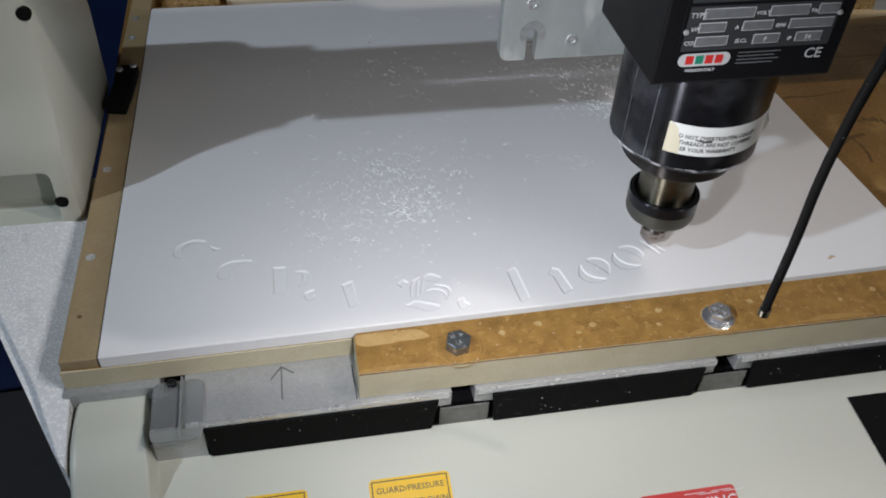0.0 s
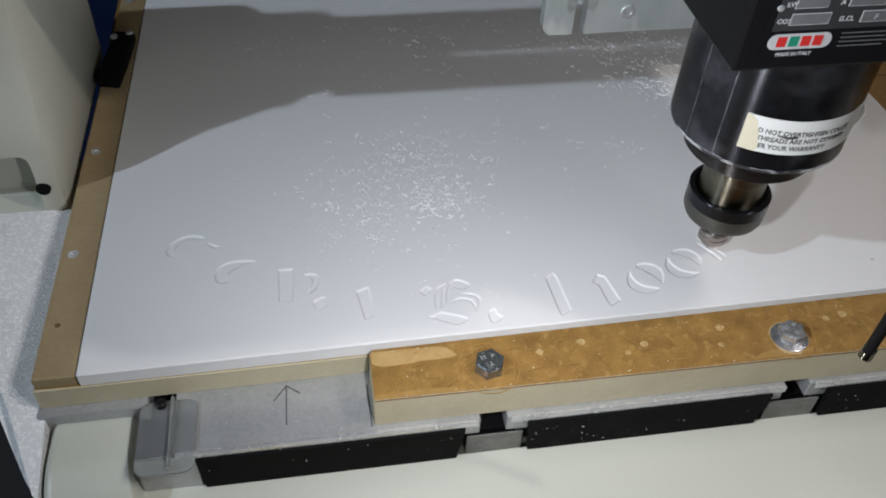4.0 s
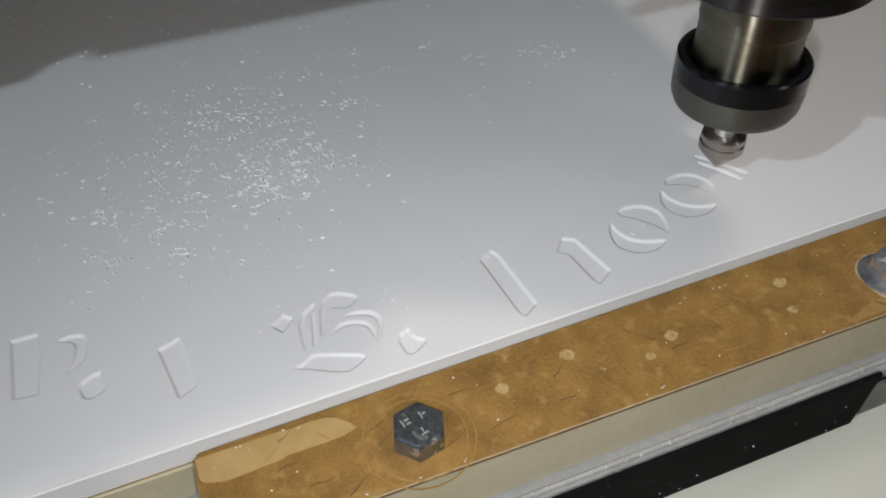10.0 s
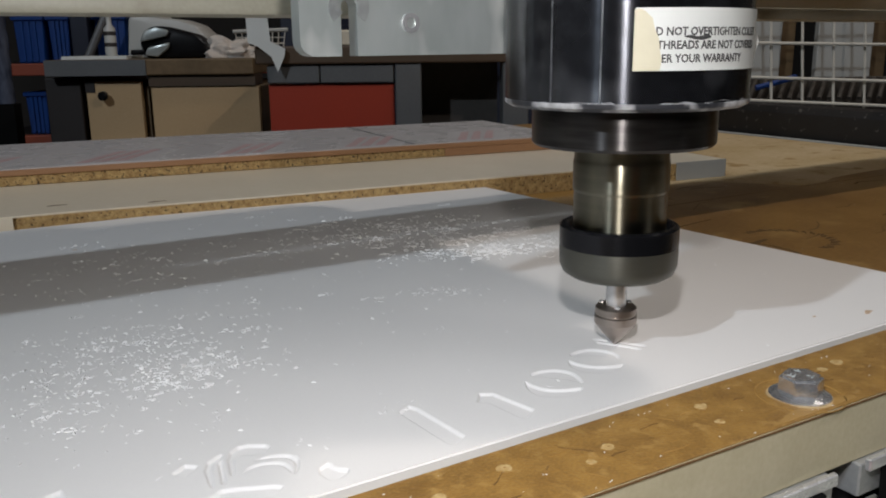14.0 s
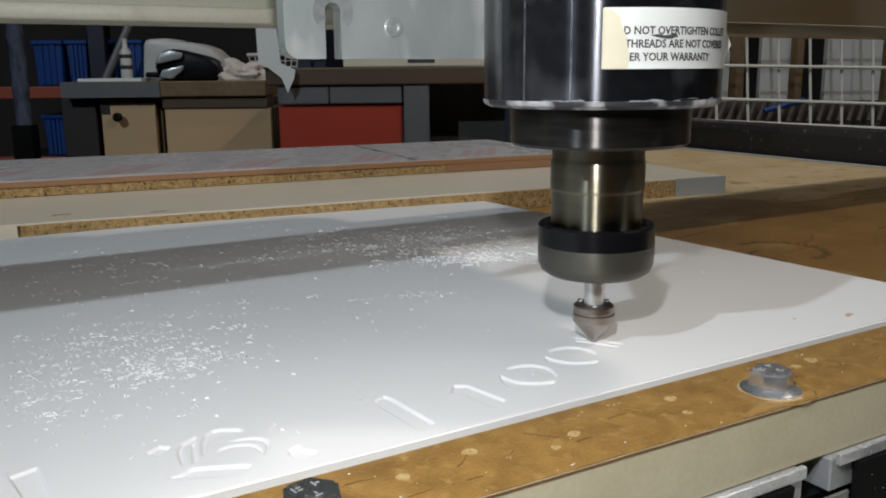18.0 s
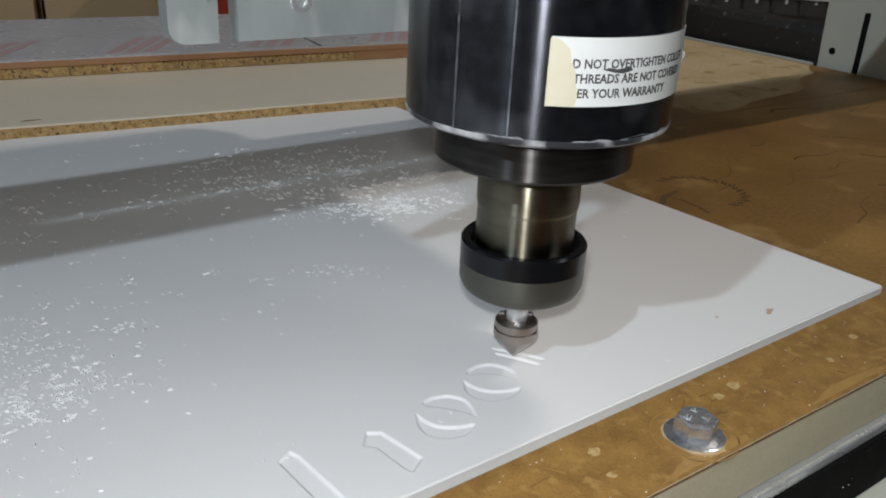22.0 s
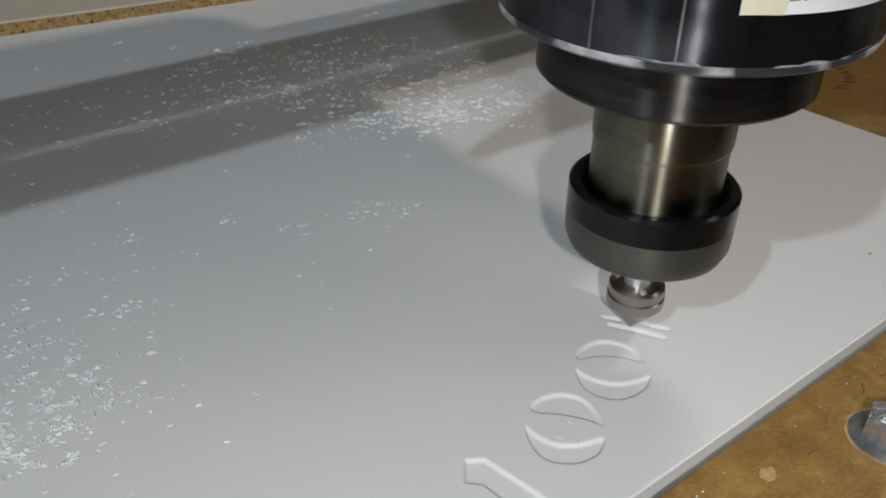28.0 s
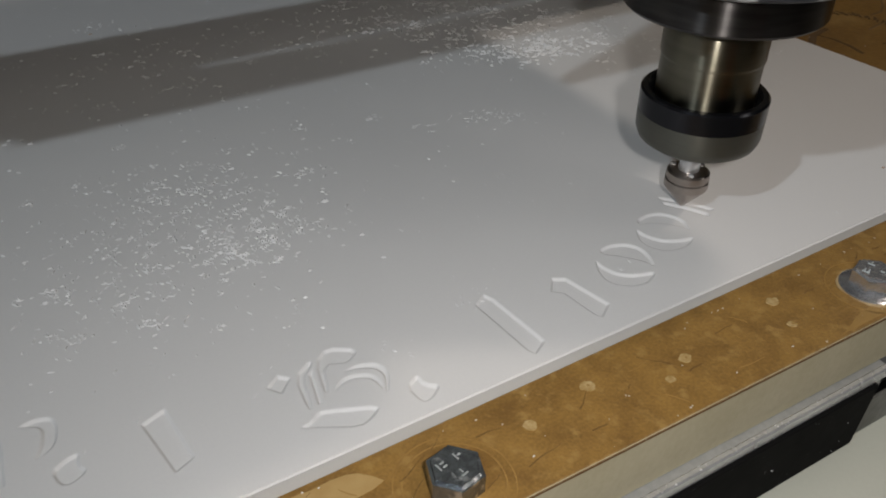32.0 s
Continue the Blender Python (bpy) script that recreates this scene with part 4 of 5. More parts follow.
R0 = 0.0462
DUST = material("caked_white_dust", (0.36, 0.37, 0.39), (0.10, 0.105, 0.115), 0.85, scale=110, fine=700, mix=1.0, bump=0.2)
for a, w, h in ((-158, 0.010, 0.0016), (-146, 0.0075, 0.0022), (-118, 0.013, 0.0020), (-97, 0.017, 0.0024), (-78, 0.012, 0.0016), (-52, 0.014, 0.0022), (-30, 0.010, 0.0014)):
    top = [(w * (1 - k / 15), 0.6 * h * (0.25 + 0.75 * max(0.0, 0.45 + noise.noise((k * 0.22, a * 0.37, 1.3))) * math.sin(math.pi * (k + 0.5) / 16))) for k in range(16)]
    part("dust_smear", wrap(prism([(0, 0), (w * 0.25, 0), (w * 0.5, 0), (w * 0.75, 0), (w, 0)] + top, 0.00005, 0.00012), R0, a, 0.1016), DUST, spindle, "white dust caked above the rim")
label = part("warning_label", wrap(band(0.0004, 0.0735, 0, 0.0205, 0.0001, 0.0004), R0, -130, 0.1128), PAPER, spindle, "white paper label with black writing, torn at one end")
part("torn_end", wrap(prism([(0, 0.0), (0.0045, 0.0001), (0.0088, 0.0), (0.0094, 0.0035), (0.0086, 0.0070), (0.0082, 0.0105), (0.0066, 0.0140), (0.0058, 0.0172), (0.0034, 0.0194), (0.0016, 0.0203), (0, 0.0200)], 0.0004, 0.0007), R0, -130, 0.1128), PAPER_OLD, label, "yellowed torn backing")
for text, x, y, size in (("D NOT OVERTIGHTEN COLLET", 0.0070, 0.0116, 0.0038), ("THREADS ARE NOT COVERED", 0.0076, 0.0072, 0.0038), ("ER YOUR WARRANTY", 0.0092, 0.0028, 0.0038)):
    bm = letters(text, size, 0.00005, 0.00009)
    bmesh.ops.scale(bm, verts=bm.verts, vec=(0.90, 1, 1))
    bmesh.ops.translate(bm, verts=bm.verts, vec=(x, y, 0.00055))
    part("writing", wrap(bm, R0, -130, 0.1128), INK, label)
part("tear", wrap(prism([(0.0165, 0.0112), (0.0190, 0.0117), (0.0215, 0.0112), (0.0262, 0.0118), (0.0270, 0.0108), (0.0235, 0.0100), (0.0205, 0.0103)], 0.0004, 0.0008), R0, -130, 0.1128), INK, label, "small tear that shows the housing")
tab = bmesh.new()
prism([(0.0735, 0.002), (0.0735, 0.016), (0.0765, 0.009)], 0.0001, 0.0004, 0, tab)
for v in tab.verts:
    v.co.z += max(0, v.co.x - 0.0735) * 1.1
part("loose_corner", wrap(tab, R0, -130, 0.1128), PAPER, label)

# terminal box with its plate
tbox = part("terminal_box", box(-0.057, 0.047, -0.0535, 0.030, 0.1695, 0.30, 0.0015, 2), BLACK_BOX, spindle, "black terminal box")
npl = part("nameplate", prism(rounded(-0.047, 0.040, 0.176, 0.232, 0.001), -0.0541, -0.0536, axis="y"), BLACK_BOX, tbox, "engraved metal type plate")


def on_plate(name, bx, mat, lift=0.0002, parent=npl):
    return part(name, box(bx[0], bx[1], -0.0541 - lift, -0.0541, bx[2], bx[3]), mat, parent)


on_plate("plate_field", (-0.045, 0.038, 0.1895, 0.2145), PLATE)
on_plate("logo_field", (-0.045, 0.0, 0.2165, 0.2305), PLATE)
on_plate("logo_shape", (-0.043, -0.0365, 0.2185, 0.2290), LOGO_GREEN, 0.0004)
on_plate("logo_bar", (-0.034, -0.003, 0.2215, 0.2285), PLATE_WHITE, 0.0004)
on_plate("logo_bar", (-0.034, -0.010, 0.2182, 0.2200), LOGO_GREEN, 0.0004)
on_plate("field_frame", (0.0096, 0.0384, 0.2161, 0.2209), PLATE_WHITE)
on_plate("field_box", (0.010, 0.038, 0.2165, 0.2205), PLATE_LIGHT, 0.0004)
for bx in ((-0.037, -0.010, 0.2078, 0.2128), (-0.001, 0.020, 0.2078, 0.2128), (0.026, 0.037, 0.2078, 0.2128), (-0.038, -0.024, 0.2003, 0.2050), (-0.014, 0.002, 0.2003, 0.2050), (0.012, 0.036, 0.2003, 0.2050), (-0.038, -0.021, 0.1925, 0.1972), (-0.006, 0.008, 0.1925, 0.1972), (0.018, 0.032, 0.1925, 0.1972)):
    on_plate("field_frame", (bx[0] - 0.0004, bx[1] + 0.0004, bx[2] - 0.0004, bx[3] + 0.0004), PLATE_WHITE, 0.0003)
    on_plate("field_box", bx, PLATE_LIGHT, 0.0005)
bm = prism(rounded(-0.045, -0.016, 0.1805, 0.1880, 0.0035), -0.0544, -0.0541, axis="y")
part("maker_oval", bm, PLATE_WHITE, npl)
for k, m2 in enumerate((LOGO_RED, LOGO_GREEN, LOGO_RED, LOGO_RED)):
    on_plate("logo_shape", (-0.041 + k * 0.0055, -0.0368 + k * 0.0055, 0.1820, 0.1868), m2, 0.0006)
for k in range(4):
    on_plate("small_print", (-0.012, 0.012 - 0.003 * (k % 2), 0.1868 - k * 0.0021, 0.1873 - k * 0.0021), PLATE_LIGHT, 0.0002)
for text, x, z, size, m2 in (("TYPE", -0.0445, 0.2088, 0.0038, PLATE_WHITE), ("VOLT", -0.0090, 0.2088, 0.0030, PLATE_WHITE), ("Hz", 0.0215, 0.2088, 0.0030, PLATE_WHITE), ("kW", -0.0425, 0.2012, 0.0032, PLATE_WHITE), ("A", -0.0185, 0.2012, 0.0032, PLATE_WHITE),
                             ("RPM", 0.0040, 0.2012, 0.0030, PLATE_WHITE), ("COS", -0.0445, 0.1934, 0.0032, PLATE_WHITE), ("IS.CL", -0.0165, 0.1934, 0.0032, PLATE_WHITE), ("F", -0.0005, 0.1934, 0.0036, PLATE_WHITE), ("IP", 0.0130, 0.1934, 0.0030, PLATE_WHITE), ("54", 0.0228, 0.1934, 0.0036, PLATE_WHITE), ("CE", 0.0260, 0.1820, 0.0085, PLATE_WHITE), ("MADE IN ITALY", -0.0400, 0.1776, 0.0024, PLATE_WHITE)):
    bm = letters(text, size, 0.00005, 0.00006)
    bmesh.ops.transform(bm, verts=bm.verts, matrix=pose(x, -0.0548, z, 90, 0, 0))
    part("writing", bm, m2, npl)
for x, z in ((-0.0445, 0.2005), (0.0388, 0.2075)):
    bm = lathe([(0.0016, 0.0), (0.0014, 0.0006), (0.0006, 0.0009)], 14)
    bmesh.ops.transform(bm, verts=bm.verts, matrix=pose(x, -0.0541, z, 90, 0, 0))
    part("rivet", bm, CHROME, npl)

# hanging black cable with a bare end
cable = thing("hanging_cable", "thin black cable hanging from the carriage beside the motor", "cable")
END = Vector((0.346, -0.110, 0.107))
stations = [END, Vector((0.3475, -0.1085, 0.150)), Vector((0.347, -0.108, 0.188)), Vector((0.3485, -0.1085, 0.222)), Vector((0.352, -0.109, 0.253)), Vector((0.354, -0.108, 0.280)), Vector((0.355, -0.107, 0.3018))]
pts = []
for i in range(len(stations) - 1):
    p0, p1, p2, p3 = (stations[min(max(i + d, 0), len(stations) - 1)] for d in (-1, 0, 1, 2))
    for k in range(6):
        s = k / 6
        pts.append(0.5 * (2 * p1 + (p2 - p0) * s + (2 * p0 - 5 * p1 + 4 * p2 - p3) * s * s + (3 * p1 - p0 - 3 * p2 + p3) * s ** 3))
pts.append(stations[-1])
part("sheath", tube(pts, 0.0023, 14), RUBBER, cable, smooth=True)
part("end_sleeve", tube([END + Vector((0, 0, -0.004)), END + Vector((0.0010, 0.0007, 0.0010))], 0.0028, 14), STEEL, cable, smooth=True)

# ---------- boards lying behind the sheet ----------
CHIPBOARD = material("chipboard_edge", (0.60, 0.415, 0.175), (0.26, 0.145, 0.05), 0.8, scale=190, fine=620, mix=1.0, bump=0.9, bump_far=0.0015, spot=(0.05, 0.03, 0.012), spot_scale=420, spot_cut=0.59)
MELAMINE = material("cream_melamine", (0.74, 0.67, 0.54), (0.66, 0.59, 0.46), 0.35, scale=8, mix=0.7, bump=0.03, spot=(0.45, 0.4, 0.3), spot_scale=60, spot_cut=0.75)
GREY_MEL = material("grey_melamine", (0.38, 0.39, 0.38), (0.34, 0.35, 0.34), 0.5, scale=20, mix=0.4, bump=0.03)
FILM = material("grey_film_wrap", (0.60, 0.58, 0.58), (0.47, 0.455, 0.455), 0.28, scale=25, mix=0.8, bump=0.1)
BAND = material("brown_edge_band", (0.37, 0.195, 0.095), (0.30, 0.15, 0.07), 0.5, scale=20, mix=0.6, bump=0.05)
p1 = thing("cream_board", "cream melamine chipboard offcut with raw broken edge behind the sheet", "board", (0.20, 0.4555, TOP), -6.6)
part("core", prism([(-0.02, 0.0), (0.10, 0.0), (0.62, 0.0), (0.62, 0.22), (-0.13, 0.22), (-0.13, 0.006), (-0.02, 0.006)], 0.0003, 0.0166), CHIPBOARD, p1)
part("top_skin", prism([(-0.13, -0.001), (-0.022, 0.0), (0.02, 0.0018), (0.16, -0.0006), (0.30, 0.0012), (0.62, 0.0), (0.62, 0.221), (-0.13, 0.221)], 0.0166, 0.0180, 0.0002), MELAMINE, p1)
part("white_edge", box(-0.13, -0.022, -0.0009, 0.0058, 0.0004, 0.0165), MELAMINE, p1)
part("grey_edge", box(0.56, 0.6205, -0.0012, -0.0001, 0.0004, 0.0178), GREY_MEL, p1, "grey edge strip")
part("grey_edge", box(0.6201, 0.6213, -0.0012, 0.22, 0.0004, 0.0178), GREY_MEL, p1, "grey edge strip")
for x, y in ((0.0, 0.03), (0.07, 0.012), (-0.06, 0.02)):
    part("chip_mark", prism([(x, y), (x + 0.012, y + 0.002), (x + 0.014, y + 0.003), (x + 0.003, y + 0.003)], 0.0179, 0.0182), DARKCUT, p1)
p2 = thing("wrapped_board", "chipboard panel in printed grey film lying on the cream board", "board", (0.167, 0.608, TOP + 0.0183), -6.4)
part("core", box(-0.40, 0.585, 0.0005, 0.215, 0, 0.0085, 0.0004, 1), CHIPBOARD, p2)
part("edge_band", box(-0.40, 0.586, -0.0006, 0.215, 0.0086, 0.0135, 0.0004, 1), BAND, p2)
part("band_end", box(0.43, 0.5862, -0.0008, 0.0004, 0.0003, 0.0085), BAND, p2)
part("film", box(-0.40, 0.585, 0.001, 0.215, 0.0136, 0.0146), FILM, p2)
PRINT = material("faded_red_print", (0.50, 0.30, 0.30), (0.52, 0.44, 0.44), 0.4, scale=110, mix=0.8, bump=0)
PATCH = material("pale_print_ground", (0.55, 0.53, 0.53), (0.44, 0.42, 0.42), 0.4, scale=60, mix=0.8, bump=0)
for k in range(7):
    x = -0.30 + k * 0.125
    part("print_ground", prism([(x - 0.012, 0.006), (x + 0.062, 0.006), (x + 0.104, 0.100), (x + 0.030, 0.100)], 0.0146, 0.0148), PATCH, p2)
    for j in range(3):
        part("print_bar", prism([(x + j * 0.016, 0.012), (x + j * 0.016 + 0.011, 0.012), (x + j * 0.016 + 0.05, 0.085), (x + j * 0.016 + 0.041, 0.085)], 0.0149, 0.0151), PRINT, p2)
part("seam", box(0.395, 0.3975, 0.003, 0.213, 0.0146, 0.0149), INK, p2)
p3 = thing("chipboard_block", "small raw chipboard offcut beside the cream board", "offcut", (0.0, 0, 0))
part("block", box(0.012, 0.064, 0.462, 0.52, TOP + 0.0002, 0.006, 0.0008, 1), CHIPBOARD, p3)

# ---------- shavings ----------
rnd = random.Random(11)
chips = bmesh.new()


def shaving(x, y, s):
    a, l, w = rnd.uniform(0, math.pi), s * rnd.uniform(0.45, 1.15), s * rnd.uniform(0.24, 0.46)
    c, si = math.cos(a), math.sin(a)
    h = s * rnd.uniform(0.12, 0.42)
    bend = rnd.uniform(-0.4, 0.4) * w
    pts = ((-l, -w * 0.5, 0), (0, -w + bend, 0), (l, -w * 0.4, 0), (l * 0.9, w * 0.5, 0), (0, w + bend, 0), (-l * 0.8, w * 0.6, 0), (-l * 0.4, bend * 0.5, h), (l * 0.45, bend * 0.5, h * rnd.uniform(0.4, 1.0)))
    vs = [chips.verts.new((x + u * c - v * si, y + u * si + v * c, 0.00005 + q)) for u, v, q in pts]
    for f in ((0, 1, 6), (1, 7, 6), (1, 2, 7), (2, 3, 7), (3, 4, 7), (4, 6, 7), (4, 5, 6), (5, 0, 6)):
        chips.faces.new([vs[q] for q in f])


def heap(cx, cy, sx, sy, turn, n, size):
    c, s = math.cos(turn), math.sin(turn)
    clump = [(rnd.gauss(0, sx), rnd.gauss(0, sy)) for _ in range(max(6, n // 14))]
    for _ in range(n):
        u, v = rnd.gauss(0, sx), rnd.gauss(0, sy)
        if rnd.random() < 0.6:
            u, v = rnd.choice(clump)
            u, v = u + rnd.gauss(0, sx * 0.055), v + rnd.gauss(0, sy * 0.055)
        x, y = cx + u * c - v * s, cy + u * s + v * c
        if 0.004 < x < 0.54 and 0.004 < y < 0.445:
            shaving(x, y, size * rnd.uniform(0.4, 1.3))


heap(0.186, 0.140, 0.036, 0.030, 0.4, 1050, 0.0012)
heap(0.203, 0.118, 0.018, 0.012, 0.2, 480, 0.0014)
heap(0.150, 0.105, 0.026, 0.022, 0.2, 220, 0.0012)
heap(0.425, 0.262, 0.054, 0.027, -0.75, 1150, 0.0019)
heap(0.412, 0.218, 0.024, 0.009, -0.3, 480, 0.0020)
heap(0.36, 0.31, 0.070, 0.022, 0.1, 420, 0.0016)
heap(0.20, 0.31, 0.110, 0.050, 0.0, 650, 0.0013)
heap(0.50, 0.22, 0.035, 0.06, 0.0, 130, 0.0008)
heap(0.26, 0.14, 0.09, 0.06, 0.0, 260, 0.0009)
heap(0.345, 0.158, 0.016, 0.004, -0.2, 160, 0.0009)
me = bpy.data.meshes.new("shavings")
chips.to_mesh(me)
chips.free()
me.materials.append(CHIP)
tagged(new("shavings", me), "scattered white plastic shavings on the sheet", "shavings", kind="stuff")
dust = bmesh.new()
for _ in range(150):
    u = rnd.random()
    if u < 0.55:
        x, y, z = rnd.uniform(0.155, 0.60), rnd.uniform(-0.0340, -0.0025), CZ
        if y < -0.006 and rnd.random() < 0.6:
            y = rnd.choice((-0.0032, -0.0335)) + rnd.uniform(-0.001, 0.001)
        y = min(max(y, -0.0338), -0.0026)
    elif u < 0.8:
        x, y, z = rnd.uniform(0.06, 0.15), rnd.uniform(-0.036, -0.002), PLATE_Z
    else:
        x, y, z = rnd.uniform(0.585, 0.9), rnd.uniform(0.01, 0.4), TOP
    s = rnd.uniform(0.0001, 0.00028)
    bmesh.ops.create_icosphere(dust, subdivisions=1, radius=s, matrix=Matrix.Translation((x, y, z + s * 0.7)) @ Matrix.Diagonal((rnd.uniform(0.8, 2.2), 1, 0.8, 1)))
for _ in range(190):
    x, s = rnd.uniform(0.06, 0.78), rnd.uniform(0.0001, 0.00026)
    if min(abs(x - q) for q in SLOTS) < 0.022:
        continue
    if rnd.random() < 0.6:
        p = (x, rnd.uniform(-0.0410, -0.0391), -0.0225 + s * 0.7)
    else:
        p = (x, -0.0425 - s * 0.6, rnd.uniform(-0.0545, -0.0290))
    bmesh.ops.create_icosphere(dust, subdivisions=1, radius=s, matrix=Matrix.Translation(p) @ Matrix.Diagonal((rnd.uniform(0.8, 2.0), 1, 0.8, 1)))
me = bpy.data.meshes.new("dust_specks")
dust.to_mesh(me)
dust.free()
me.materials.append(CHIP)
tagged(new("dust_specks", me), "white specks of dust on bar and table", "dust", kind="stuff")
# ---------- the workshop behind ----------
BACK = pose(0.142, -0.221, 0, 0, 0, -29.4)


def back(name, label, category, group=""):
    ob = thing(name, label, category, group=group)
    ob.matrix_world = BACK
    return ob


WOOD_DARK = material("dark_worktop", (0.10, 0.065, 0.04), (0.06, 0.04, 0.025), 0.5, scale=6, fine=90, stretch=(1, 6, 6), bump=0.1)
WOOD_EDGE = material("worn_bench_wood", (0.20, 0.13, 0.065), (0.10, 0.065, 0.03), 0.6, scale=9, fine=90, mix=0.9, bump=0.1)
BEIGE = material("beige_laminate", (0.60, 0.42, 0.235), (0.52, 0.34, 0.175), 0.5, scale=4, mix=0.8, bump=0.03)
RED_PANEL = material("red_steel_panel", (0.40, 0.05, 0.026), (0.32, 0.04, 0.022), 0.4, scale=5, mix=0.6, bump=0.03)
GREY_STEEL = material("grey_steel", (0.16, 0.165, 0.17), (0.11, 0.115, 0.12), 0.5, 0.3, scale=9, mix=0.7, bump=0.05)
DARK = material("dark_steel", (0.024, 0.019, 0.018), (0.036, 0.029, 0.027), 0.6, scale=7, bump=0.05)
BLUE = material("blue_plastic", (0.008, 0.050, 0.23), (0.006, 0.034, 0.16), 0.4, scale=8, mix=0.6, bump=0.02)
ORANGE = material("rack_orange", (0.30, 0.07, 0.035), (0.22, 0.05, 0.03), 0.5, scale=12, mix=0.6, bump=0.03)
NAVY = material("navy_shutter", (0.014, 0.018, 0.035), (0.02, 0.026, 0.05), 0.5, scale=8, bump=0.02)
WHITE_PL = material("white_plastic", (0.50, 0.50, 0.48), (0.42, 0.42, 0.40), 0.4, scale=12, mix=0.5, bump=0.03)
CLOTH = material("white_rag", (0.62, 0.57, 0.52), (0.5, 0.44, 0.4), 0.9, scale=60, mix=0.7, bump=0.5)
WRAP = material("stretch_film", (0.035, 0.042, 0.065), (0.13, 0.15, 0.21), 0.16, scale=40, fine=120, mix=0.9, bump=0.5, stretch=(1, 1, 0.3))
WIRE = material("white_wire", (0.74, 0.70, 0.62), (0.64, 0.6, 0.53), 0.5, bump=0.02)

KNEE = material("brown_grey_panel", (0.075, 0.068, 0.060), (0.045, 0.040, 0.036), 0.6, scale=5, fine=60, mix=1.0, bump=0.05)
rb = back("steel_workbench", "steel workbench with brown top, grey drawers and red panel", "workbench")
part("worktop", box(-0.292, 0.18, 1.5, 2.0, 0.092, 0.122, 0.003), WOOD_DARK, rb)
for a, b in ((-0.274, -0.185), (-0.183, -0.058)):
    part("drawer", box(a, b, 1.507, 1.9, 0.060, 0.0905, 0.002), GREY_STEEL, rb)
part("red_panel", box(-0.274, -0.0575, 1.515, 1.54, -0.80, 0.058, 0.002), RED_PANEL, rb)
for x in (-0.055, 0.13):
    part("leg", box(x, x + 0.045, 1.505, 1.56, FLOOR_Z, 0.0915, 0.003), GREY_STEEL, rb)
part("back_panel", box(-0.01, 0.129, 1.60, 1.62, FLOOR_Z, 0.0915), KNEE, rb, "brown-grey inner panel")
scrap = back("paper_scrap", "torn white paper hanging from the steel workbench", "paper")
part("sheet", prism([(-0.302, 0.205), (-0.268, 0.202), (-0.262, 0.130), (-0.238, 0.118), (-0.240, 0.105), (-0.252, 0.080), (-0.262, 0.105), (-0.285, 0.123), (-0.300, 0.128)], 1.488, 1.490, axis="y"), PAPER, scrap)
tray = back("shallow_box", "long pale cardboard box lying on the workbench", "box")
part("box_body", box(-0.17, 0.16, 1.62, 1.8, 0.1225, 0.150, 0.003), MELAMINE, tray)
part("box_stripe", box(-0.05, 0.0, 1.6188, 1.6198, 0.130, 0.140), INK, tray)

lb = back("wooden_workbench", "wooden workbench with worn grey-edged top", "workbench")
part("worktop", box(-0.815, -0.37, 1.9, 2.45, 0.064, 0.098, 0.003), WOOD_EDGE, lb)
part("edge_strip", box(-0.815, -0.60, 1.8965, 1.8995, 0.064, 0.0975), GREY_STEEL, lb, "blue-grey edge strip")
part("under_beam", box(-0.60, -0.37, 1.91, 2.0, 0.040, 0.0635), WOOD_DARK, lb)
cb = back("beige_cabinet", "beige laminate cabinet with a dark knob under the bench", "cabinet")
part("carcass", box(-0.745, -0.612, 1.945, 2.4, FLOOR_Z, 0.0395), WOOD_EDGE, cb)
door = part("door", box(-0.742, -0.622, 1.925, 1.944, FLOOR_Z + 0.08, 0.0515, 0.002), BEIGE, cb)
bm = lathe([(0.004, 0), (0.004, 0.012), (0.010, 0.014), (0.010, 0.022), (0.006, 0.025)], 20)
bmesh.ops.transform(bm, verts=bm.verts, matrix=pose(-0.700, 1.925, 0.021, 90, 0, 0))
part("knob", bm, BLACK_BOX, door)
part("lock_plate", box(-0.742, -0.722, 1.9225, 1.9245, 0.028, 0.052), DARK, door)
c2 = back("beige_carton", "plain beige box cabinet beside the knobbed door", "cabinet")
part("carcass", box(-0.600, -0.362, 1.935, 2.35, FLOOR_Z, 0.0395, 0.003), WOOD_EDGE, c2)
part("door", box(-0.598, -0.364, 1.915, 1.934, FLOOR_Z + 0.06, 0.0385, 0.002), BEIGE, c2)
c3 = back("grey_cabinet", "dark grey steel cabinet under the bench", "cabinet")
part("body", box(-0.832, -0.755, 1.93, 2.4, FLOOR_Z, 0.060, 0.003), DARK, c3)

mach = back("white_power_tool", "white hobby machine casing on the wooden bench", "power tool")
part("casing", prism([(-0.690, 0.0985), (-0.682, 0.188), (-0.672, 0.194), (-0.622, 0.196), (-0.616, 0.188), (-0.57, 0.186), (-0.53, 0.172), (-0.50, 0.142), (-0.50, 0.0985)], 2.06, 2.20, 0.008, axis="y"), WHITE_PL, mach, smooth=True)
vac = back("black_vacuum_head", "black and silver tool head lying on the bench", "tool")
part("body", prism([(-0.615, 0.0985), (-0.628, 0.13), (-0.612, 0.162), (-0.585, 0.170), (-0.545, 0.160), (-0.50, 0.148), (-0.475, 0.122), (-0.47, 0.0985)], 1.95, 2.03, 0.012, axis="y"), BLACK_BOX, vac, smooth=True)
part("silver_cap", prism([(-0.622, 0.134), (-0.610, 0.158), (-0.585, 0.166), (-0.556, 0.158), (-0.562, 0.146), (-0.60, 0.138)], 1.938, 1.9495, 0.004, axis="y"), GALV, vac, smooth=True)
